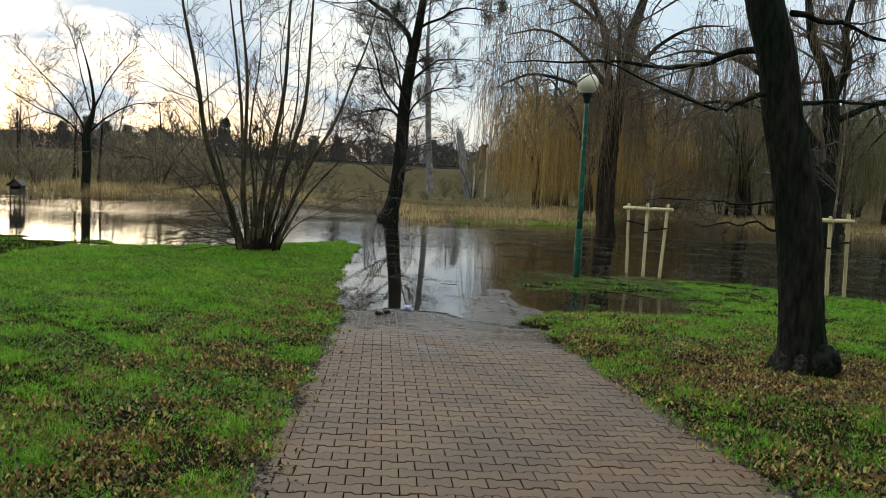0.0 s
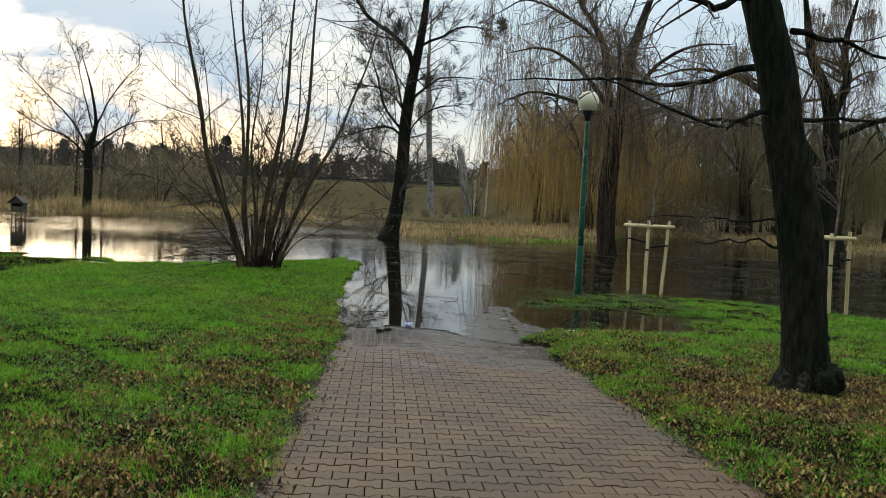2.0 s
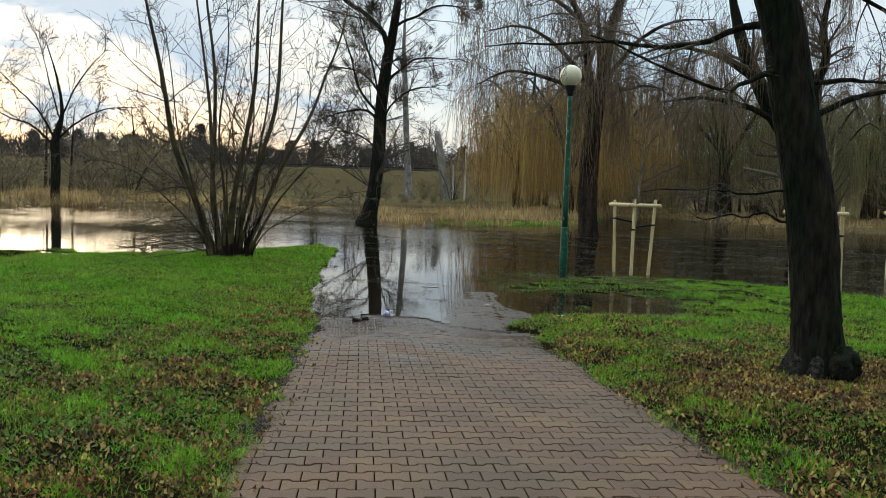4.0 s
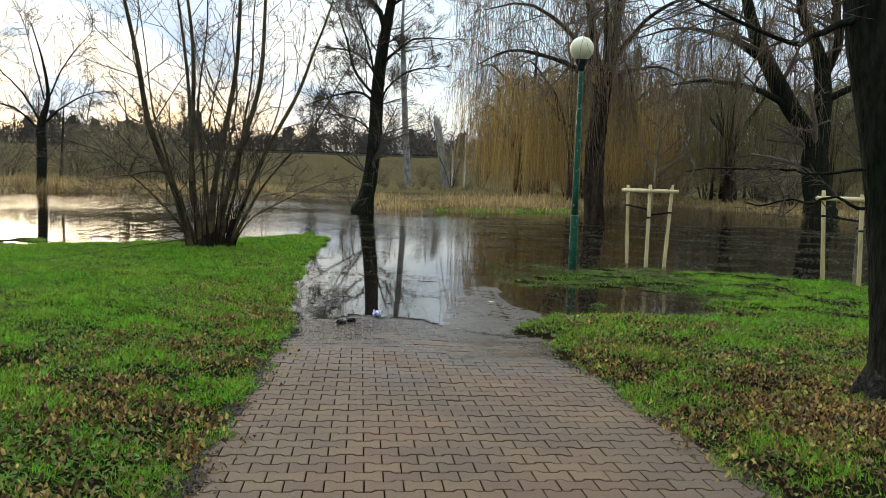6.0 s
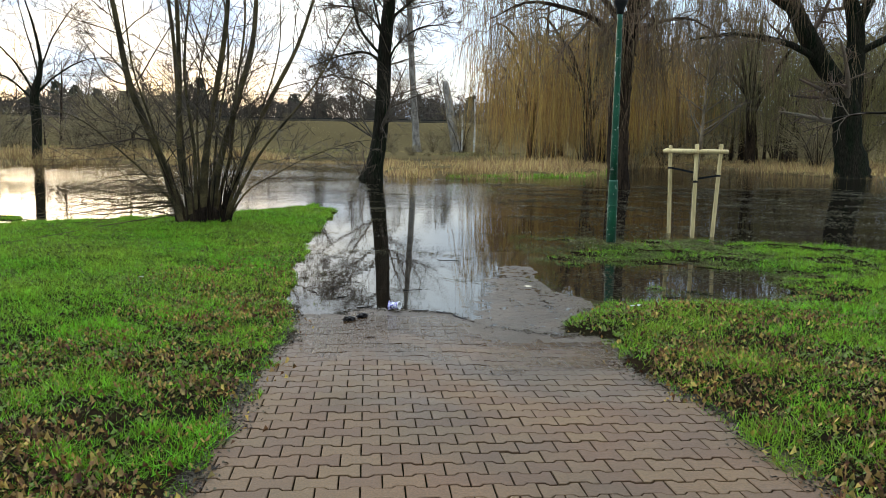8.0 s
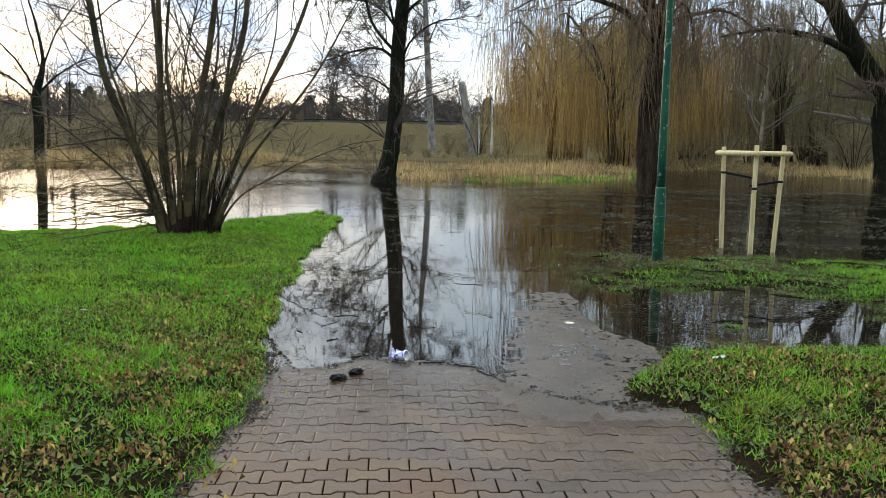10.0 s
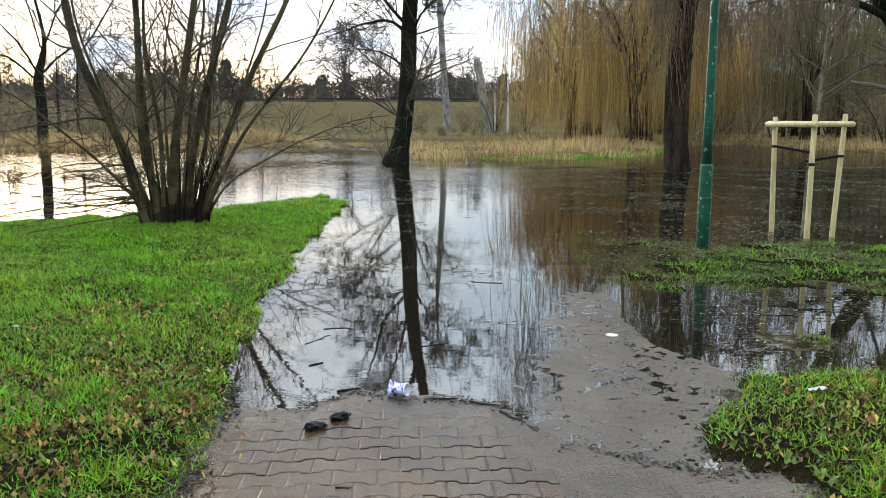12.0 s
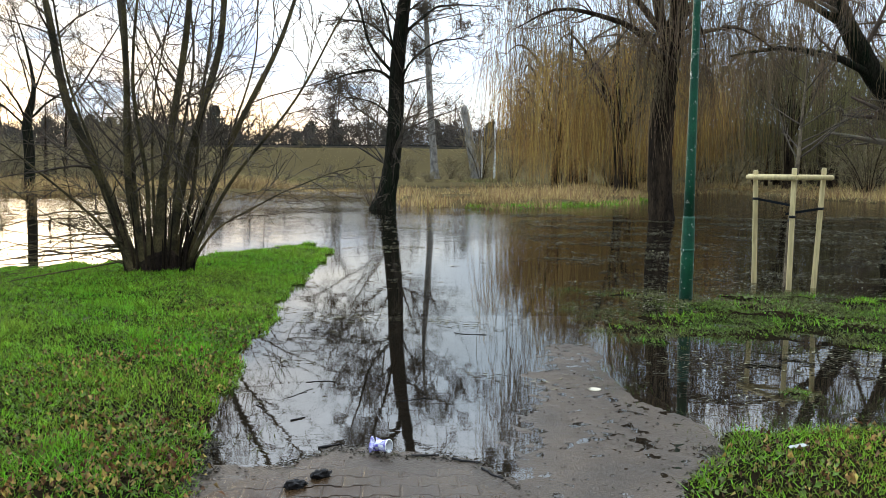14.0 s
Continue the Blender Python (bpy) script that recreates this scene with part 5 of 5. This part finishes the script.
gv, gf, n0 = [], [], 0
for n, x0, x1, y0, y1 in ((720000, -8.0, -0.3, -9.2, 12.8), (560000, 1.4, 10.5, -9.2, 7.0), (90000, -24, -8, -7, 10.5), (110000, -16, -0.3, -16, -9.1), (110000, 2.0, 18, -16, -9.1), (30000, 10.5, 18, -9.2, 4)):
    x, y, z = scatter(n, x0, x1, y0, y1, 1)
    dl, dr = left_edge(y) - x, x - right_edge(y)
    edge = np.maximum(dl, dr)
    patch = 0.5 + 0.5 * nz(x, y, 1.7, 6.0)
    clump = nz(x, y, 2.4, 6.0) + 0.8 * nz(x, y, 6.5, 2.0) + 0.5 * nz(x, y, 13.0, 5.0)
    near = sstep(1.5, -3.0, y)
    bare = (1 - near) * (0.60 + 0.55 * sstep(-0.7, 0.35, clump)) + near * (0.16 + 0.95 * sstep(-0.45, 0.6, clump))
    # thinner under the trunk and where leaves lie
    bare = bare - 0.75 * np.exp(-((x - 4.0) / 0.8) ** 2 - ((y + 4.2) / 0.9) ** 2)
    wet = (x > 1.5) & (x < 7.0) & (y > 0.4)
    bare = np.where(wet, bare * sstep(-0.6, 0.3, clump) * (1 - 0.8 * sstep(1.8, 2.8, y) * sstep(6.5, 4.5, x)), bare)
    ok = (edge > -0.07 + 0.07 * nz(x, y, 3.3) + 0.05 * nz(x, y, 8.0, 3.0)) & (z > 0.004) & (rng.uniform(0, 1, n) < bare)
    p = np.stack([x, y, z - 0.004], 1)[ok]
    m = len(p)
    tuft = 1 + 1.3 * sstep(0.25, 1.2, nz(p[:, 0], p[:, 1], 2.4, 6.0) + 0.8 * nz(p[:, 0], p[:, 1], 6.5, 2.0))
    dist = np.where(p[:, 1] < -9.1, 3.0, np.clip((p[:, 1] + 10) / 12, 0.25, 2.0))
    v, f = blades(p, rng.uniform(0.025, 0.062, m) * tuft, rng.uniform(0.003, 0.0075, m) * (0.7 + dist), 1.2, 0.6)
    gv.append(v)
    gf.append(f + n0)
    n0 += len(v)
stuff("lawn_grass", mesh_of("lawn_grass", np.concatenate(gv), [np.concatenate(gf)]), M_GRASS, "lush short green winter lawn grass", "grass")

# broad weed leaves low in the lawn
x, y, z = scatter(200000, -7.5, 9.5, -9.2, 11.0, 1)
dl, dr = left_edge(y) - x, x - right_edge(y)
ok = (np.maximum(dl, dr) > 0.0) & (z > 0.01) & (nz(x, y, 1.2, 3.3) + rng.uniform(-0.5, 0.5, len(x)) > 0.0)
p = np.stack([x, y, z + 0.012], 1)[ok]


def flat_leaves(p, size, tilt, curl=0.25):
    """Pointed leaves of two folded halves."""
    n = len(p)
    a = rng.uniform(0, 2 * math.pi, n)
    f = np.stack([np.cos(a), np.sin(a), rng.normal(0, tilt, n)], 1)
    s = np.stack([-np.sin(a), np.cos(a), rng.normal(0, tilt, n)], 1)
    L = size[:, None]
    mid = np.array([0, 0, 1.0]) * L * curl
    v = np.stack([p - f * L * 0.5, p + s * L * 0.30 + mid * rng.uniform(-0.2, 1, (n, 1)), p + f * L * 0.5, p - s * L * 0.30 + mid * rng.uniform(-0.2, 1, (n, 1))], 1)
    v[:, :, 2] = np.maximum(v[:, :, 2], p[:, None, 2] - 0.008)
    i = np.arange(n)[:, None] * 4
    return v.reshape(-1, 3), np.concatenate([i + [[0, 1, 2]], i + [[0, 2, 3]]])


v, f = flat_leaves(p, rng.uniform(0.018, 0.050, len(p)), 0.6)
stuff("lawn_weeds", mesh_of("lawn_weeds", v, [f]), M_WEED, "small broad-leaved green weeds in the lawn", "weeds")

# dead leaves, thick along the path and round the trunk
x, y, z = scatter(700000, -7.5, 10, -9.2, 7.5, 1)
dl, dr = left_edge(y) - x, x - right_edge(y)
edge = np.maximum(dl, dr)
drift = np.clip(nz(x, y, 1.5, 8.0) + 0.7 * nz(x, y, 4.1, 3.0) + 0.45, 0, 1.3)
dens = np.where(dl > 0, 0.95 * sstep(2.2, 0.1, edge) * sstep(5.5, -1.0, y) + 0.22 * sstep(5.5, 1.0, edge) * sstep(-0.5, -5.5, y), 0.75 * sstep(6.0, 1.0, edge) * sstep(2.2, -2.5, y)) * (0.10 + 0.62 * np.clip(drift - 0.15, 0, 1))
dens = dens + 0.9 * np.exp(-((x - 4.0) / 1.1) ** 2 - ((y + 4.3) / 1.1) ** 2)
ok = (edge > -0.30 * rng.uniform(0, 1, len(x)) ** 3) & (z > -0.005) & (rng.uniform(0, 1, len(x)) < dens)
p = np.stack([x, y, z + rng.uniform(0.006, 0.04, len(x))], 1)[ok]
v, f = flat_leaves(p, rng.uniform(0.014, 0.038, len(p)), 0.8, 0.9)
stuff("fallen_leaves", mesh_of("fallen_leaves", v, [f]), M_LEAF, "curled brown fallen leaves strewn in the grass", "leaves")

# grass standing in the water
gv, gf, n0 = [], [], 0
for n, x0, x1, y0, y1 in ((260000, 1.5, 9.5, -1.0, 7.4), (60000, -9, -0.6, 0, 13.2)):
    x, y = rng.uniform(x0, x1, n), rng.uniform(y0, y1, n)
    z = ground_z(x, y)
    ok = (z < 0.03) & (z > -0.085) & (nz(x, y, 2.3, 4.4) + 0.6 * nz(x, y, 6.0, 1.0) + rng.uniform(-0.6, 0.6, n) > 0.0 + np.clip(-z, 0, 0.1) * 7) & ((x > right_edge(y) - 0.1) | (x < left_edge(y) + 0.4))
    p = np.stack([x, y, z], 1)[ok]
    m = len(p)
    v, f = blades(p, np.maximum(-p[:, 2], 0) + rng.uniform(0.006, 0.040, m), rng.uniform(0.006, 0.013, m), 1.1, 0.7)
    gv.append(v)
    gf.append(f + n0)
    n0 += len(v)
stuff("flooded_grass", mesh_of("flooded_grass", np.concatenate(gv), [np.concatenate(gf)]), M_SEDGE, "drowned grass blades sticking out of the water", "grass")

# dry reeds and straw on the far banks
n = 230000
x = rng.uniform(-60, 60, n)
yf = np.interp(x, [-90, -24, -20, -14, -8, -3, -1.6, -0.6, 2, 6.6, 9, 13, 18, 21, 24, 90], [33, 34.5, 35.8, 40, 46, 45, 29, 27.2, 26.8, 29.6, 33, 46, 48, 34, 32.5, 28])
y = yf - 0.6 + rng.exponential(9, n)
y = np.where(rng.uniform(0, 1, n) < 0.4, rng.uniform(62, 98, n), y)
z = ground_z(x, y)
ok = (z > -0.12) & (nz(x, y, 0.45, 3.0) + 0.6 * nz(x, y, 1.7, 1.0) + rng.uniform(-0.6, 0.6, n) > -0.05) & (y < 97)
p = np.stack([x, y, z - 0.02], 1)[ok]
m = len(p)
tall = 0.22 + 0.6 * np.clip(nz(p[:, 0], p[:, 1], 0.30, 7.0) + 0.35, 0, 1) + 0.22 * sstep(-6, -12, p[:, 0])
v, f = blades(p, rng.uniform(0.4, 1.2, m) * tall, rng.uniform(0.02, 0.05, m), 0.6, 0.35)
slope = np.repeat(p[:, 1] > 58, 3)
keep = np.nonzero(p[:, 1] > 58)[0]
keep = keep[nz(p[keep, 0], p[keep, 1] * 0.5, 0.22, 3.0) + rng.uniform(-0.5, 0.5, len(keep)) > -0.1]
vs = v.reshape(-1, 3, 3)[keep]
vs[:, 2] = vs[:, :2].mean(1) + (vs[:, 2] - vs[:, :2].mean(1)) * np.array([1.2, 1.0, 0.55])
stuff("bank_straw", mesh_of("bank_straw", vs.reshape(-1, 3), [np.arange(len(keep) * 3).reshape(-1, 3)]), M_STRAW, "matted olive and ochre straw on the railway slope", "grass")
v = v[~slope]
f = np.arange(len(v)).reshape(-1, 3)
stuff("dry_reeds", mesh_of("dry_reeds", v, [f]), M_REED, "straw-coloured dry reeds along the far banks", "reeds")

# low green turf on the near tip of the far bank
n = 30000
x, y = rng.uniform(1.0, 14, n), rng.uniform(26, 44, n)
z = ground_z(x, y)
ok = (z > -0.02) & (z < 0.10)
p = np.stack([x, y, z], 1)[ok]
v, f = blades(p, rng.uniform(0.05, 0.16, len(p)), rng.uniform(0.03, 0.06, len(p)), 0.8, 0.4)
stuff("bank_grass", mesh_of("bank_grass", v, [f]), M_GRASS, "green turf along the far water edge", "grass")

# tideline of soaked leaf crumbs where the water meets the paving
n = 280000
x, y = rng.uniform(-1.2, 2.2, n), rng.uniform(-2.4, 3.6, n)
z = path_z(x, y)
line_w = np.exp(-((z + 0.0015 + 0.003 * nz(x, y, 3.0, 2.0)) / 0.0022) ** 2)
line_w = np.maximum(line_w * (y < 1.0), 0.06 * (x > 0.72 + 0.2 * y) * (z < 0))
ok = (rng.uniform(0, 1, n) < line_w * (0.06 + 0.22 * np.clip(nz(x, y, 2.3, 5.0) + 0.3, 0, 1))) & (x > left_edge(y)) & (x < right_edge(y))
p = np.stack([x, y, np.maximum(z, 0.001) + 0.004], 1)[ok]
v, f = flat_leaves(p, rng.uniform(0.008, 0.030, len(p)), 0.2, 0.3)
stuff("tideline_litter", mesh_of("tideline_litter", v, [f]), M_DRIFT, "dark soaked leaf crumbs along the water line", "litter")

# soil crumbs and leaf scraps along both edges of the paving
n = 60000
y = rng.uniform(-9.0, 0.2, n)
k = rng.uniform(0, 1, n) < 0.5
off = np.abs(rng.normal(0, 0.09, n)) * (0.5 + 0.9 * np.clip(nz(y * 0 + 2.0 * k, y, 1.6, 3.0) + 0.4, 0, 1.4))
x = np.where(k, left_edge(y) - 0.06 + off, right_edge(y) + 0.06 - off)
ok = rng.uniform(0, 1, n) < 0.25 + 0.5 * np.clip(nz(x, y, 2.1, 6.0), 0, 1)
p = np.stack([x, y, np.maximum(path_z(x, y), 0) + 0.004], 1)[ok]
v, f = flat_leaves(p, rng.uniform(0.007, 0.030, len(p)), 0.3, 0.35)
stuff("edge_litter", mesh_of("edge_litter", v, [f]), M_DRIFT, "dark soil crumbs and leaf scraps along the paving edges", "litter")

# straw and seeds afloat
n = 110000
x, y = rng.uniform(-2.2, 16, n), 0.1 + 24 * rng.uniform(0, 1, n) ** 1.6
z = ground_z(x, y)
right = sstep(0.8, 3.0, x)
keep = (nz(x * 0.5, y, 1.3, 2.0) + 0.6 * nz(x * 0.7, y, 3.4, 6.0) + rng.uniform(-0.6, 0.6, n)) > 0.85 - 0.55 * right - 0.5 * right * sstep(2.8, 4.0, y) * sstep(8.0, 6.0, y) + 0.008 * y
ok = (z < -0.004) & keep
p = np.stack([x, y, np.full(n, 0.009)], 1)[ok]
m = len(p)
a = rng.normal(0, 0.5, m)
d = np.stack([np.cos(a), np.sin(a), np.zeros(m)], 1) * (rng.uniform(0.010, 0.05, m) * (0.8 + p[:, 1] / 12))[:, None]
s = np.stack([-np.sin(a), np.cos(a), np.zeros(m)], 1) * (rng.uniform(0.003, 0.008, m) * (0.8 + p[:, 1] / 6))[:, None]
v = np.stack([p - d, p + s, p + d, p - s + np.array([0, 0, 0.003])], 1).reshape(-1, 3)
i = np.arange(m)[:, None] * 4
stuff("floating_straw", mesh_of("floating_straw", v, [np.concatenate([i + [[0, 1, 2]], i + [[0, 2, 3]]])]), M_FLECK, "pale straw and seeds afloat on the flood water", "debris")

# ---- litter ----
cup = thing("crumpled_cup", "crumpled purple and white paper cup lying at the water line", "cup", (0.0, 0.02, 0.045))
cup.matrix_world = Matrix.Translation((0.0, 0.02, 0.047)) @ pose(0, 0, 0, 0, 82, -28) @ Matrix.Diagonal((0.9, 0.9, 0.9, 1))
body = lathe([(0.030, -0.075), (0.032, -0.072), (0.034, -0.04), (0.037, 0.0), (0.040, 0.035), (0.042, 0.048)], 22)
bmesh.ops.delete(body, geom=[f for f in body.faces if len(f.verts) > 4 and f.calc_center_median().z > 0.03], context='FACES')
for v in body.verts:
    k = max(0.1, (0.035 - v.co.z) / 0.08)
    v.co += Vector((noise.noise(v.co * 38), noise.noise(v.co * 38 + Vector((7, 1, 3))), noise.noise(v.co * 30 + Vector((2, 9, 4))))) * 0.042 * k
part("cup_wall", body, M_CUP, cup)
rimc = lathe([(0.0395, 0.046), (0.0435, 0.046), (0.0445, 0.050), (0.0430, 0.053), (0.0395, 0.052)], 22)
bmesh.ops.delete(rimc, geom=[f for f in rimc.faces if len(f.verts) > 4], context='FACES')
part("rim", rimc, M_WHITE, cup, "rolled white rim")
inner = lathe([(0.030, -0.04), (0.039, 0.047)], 22)
bmesh.ops.delete(inner, geom=[f for f in inner.faces if len(f.verts) > 4 and f.calc_center_median().z > 0.03], context='FACES')
part("lining", inner, M_WHITE, cup, "white inside")

for j, (x, y, a, s) in enumerate(((-0.40, -0.52, 25, 0.75), (-0.29, -0.38, 40, 0.75))):
    bm = bmesh.new()
    bmesh.ops.create_icosphere(bm, subdivisions=4, radius=1)
    for v in bm.verts:
        c = v.co.copy()
        k = 1 + 0.55 * noise.noise(c * 1.5 + Vector((j * 3, 2, 0))) + 0.30 * noise.noise(c * 3.5 + Vector((0, j, 0)))
        wedge = 1 - 0.35 * c.x
        v.co = Vector((c.x * 0.070 * k, c.y * 0.040 * k, c.z * 0.040 * k * wedge + 0.016))
        v.co.z = max(v.co.z, 0.0)
    me = bpy.data.meshes.new("bark_chunk")
    bm.to_mesh(me)
    bm.free()
    me.materials.append(M_BLACKBARK)
    ob = new("bark_chunk", me)
    ob.matrix_world = Matrix.Translation((x, y, float(path_z(x, y)))) @ pose(0, 0, 0, 0, 0, a) @ Matrix.Diagonal((s, s, s, 1))
    tagged(ob, "black soaked piece of bark lying on wet paving", "bark", "bark pieces")

lid = new("round_lid", bpy.data.meshes.new("round_lid"))
b = lathe([(0.040, 0.0), (0.046, 0.003), (0.047, 0.008), (0.040, 0.010), (0.036, 0.007)], 28)
b.to_mesh(lid.data)
b.free()
lid.data.materials.append(M_LID)
lid.location = (1.47, 1.42, 0.0)
tagged(lid, "pale round plastic lid floating on shallow water", "lid")

for x, y, sx in ((2.37, -0.02, 0.075), (-2.9, 1.2, 0.04)):
    ob = new("paper_scrap", bpy.data.meshes.new("paper_scrap"))
    b = bmesh.new()
    bmesh.ops.create_grid(b, x_segments=8, y_segments=4, size=0.5)
    for v in b.verts:
        v.co = Vector((v.co.x * sx * 1.6, v.co.y * sx * 0.5, 0.015 + 0.012 * noise.noise(v.co * 5)))
    bmesh.ops.solidify(b, geom=b.faces[:], thickness=0.0015)
    b.to_mesh(ob.data)
    b.free()
    ob.data.materials.append(M_SCRAP)
    ob.matrix_world = pose(x, y, max(float(ground_z(x, y)), 0.0) + 0.02, 0, 0, r.uniform(-30, 30))
    tagged(ob, "small torn scrap of white paper in wet grass", "paper", "paper scraps")

# twigs lying in and by the water
for x, y, a, ln, rad in ((-0.60, 0.64, 40, 0.11, 0.006), (-0.72, 1.25, 65, 0.26, 0.003), (-0.62, 1.6, 20, 0.20, 0.004), (-0.92, 0.95, 110, 0.16, 0.005), (0.25, -0.02, 8, 0.16, 0.009), (0.48, -0.10, -20, 0.17, 0.010),
                         (0.62, -0.28, -50, 0.18, 0.009), (-0.32, 0.12, 35, 0.13, 0.009), (0.15, 1.1, 15, 0.22, 0.003), (0.6, 3.4, 170, 0.3, 0.004), (-1.0, 3.5, 100, 0.22, 0.005), (-0.15, -1.25, 5, 0.07, 0.004)):
    t = np.linspace(-0.5, 0.5, 7)
    P = np.stack([t * ln, 0.04 * ln * np.cumsum(rng.normal(0, 1, 7)), np.full(7, rad * 0.6)], 1)
    w_ = Wood().add(P, np.linspace(1, 0.5, 7) * rad, 6, 0.1)
    A = fork(P, np.full(7, rad), 2, (25, 50), 0.35, 4, wig=0.1)
    A[0][:, :, 2] = rad * 0.5
    w_.add(*A, 5)
    ob = new("fallen_twig", w_.mesh("fallen_twig"))
    ob.data.materials.append(M_BLACKBARK)
    ob.matrix_world = pose(x, y, max(float(path_z(x, y)), 0), 0, 0, a)
    tagged(ob, "dark wet twig lying in shallow water", "twig", "fallen twigs")

# ---- paving ----
pav = new("pavement")
tagged(pav, "damp red-brown double-T concrete block paving sloping into water", "pavement", kind="structure")
OUT = [(-0.1, 0.0825), (-0.062, 0.0825), (-0.042, 0.0575), (0.042, 0.0575), (0.062, 0.0825), (0.1, 0.0825)]
OUT = OUT + [(x, -y) for x, y in OUT[::-1]]
G = 0.0042
outer = [(x - math.copysign(G, x) * (abs(x) > 0.09), y - math.copysign(G, y)) for x, y in OUT]
inner_o = [(x - math.copysign(0.005, x) * (abs(x) > 0.09), y - math.copysign(0.005, y)) for x, y in outer]
block = np.array([(x, y, -0.011) for x, y in outer] + [(x, y, -0.002) for x, y in outer] + [(x, y, 0.0) for x, y in inner_o])
k = len(OUT)
side = np.array([[a * k + i, a * k + (i + 1) % k, (a + 1) * k + (i + 1) % k, (a + 1) * k + i][::-1] for a in range(2) for i in range(k)])
tops = np.array([[2 * k + a for a in f][::-1] for f in ((0, 1, 10, 11), (1, 2, 9, 10), (2, 3, 8, 9), (3, 4, 7, 8), (4, 5, 6, 7))])
HEAD = math.radians(4.3)
ch, sh_ = math.cos(HEAD), math.sin(HEAD)
spots = []
for row in range(-112, 16):
    v0 = row * 0.14
    for col in range(-14, 20):
        u0 = col * 0.2 + (0.1 if row % 2 else 0)
        x, y = u0 * ch - v0 * sh_, u0 * sh_ + v0 * ch
        wob = 0.05 * float(nz(x, y, 3.0, 1.0))
        if float(left_edge(y)) - 0.10 + wob < x < float(right_edge(y)) + 0.08 + wob:
            spots.append((x, y))
one = mesh_of("paver", block, [side, tops])
one.materials.append(M_PAVER)
field_v, field_f, field_t, nb, count = [], [], [], 0, 0
for x, y in spots:
    z = float(path_z(x, y)) + rng.normal(0, 0.0012)
    e = 0.05
    tx = (float(path_z(x + e, y)) - float(path_z(x - e, y))) / (2 * e)
    ty = (float(path_z(x, y + e)) - float(path_z(x, y - e))) / (2 * e)
    m = Matrix.Translation((x, y, z)) @ Euler((ty + rng.normal(0, 0.006), -tx + rng.normal(0, 0.006), HEAD + rng.normal(0, 0.008))).to_matrix().to_4x4()
    if -3.35 < y < -0.45 and count < 300:
        ob = bpy.data.objects.new("paver", one)
        scene.collection.objects.link(ob)
        ob.parent = pav
        ob.matrix_basis = m
        count += 1
    else:
        mm = np.array(m)
        field_v.append(block @ mm[:3, :3].T + mm[:3, 3])
        field_f.append(side + nb)
        field_t.append(tops + nb)
        nb += len(block)
rest = put_part("paver_field", mesh_of("paver_field", np.concatenate(field_v), [np.concatenate(field_f), np.concatenate(field_t)]), M_PAVER_FIELD, pav)
rest["kind"] = "stuff"
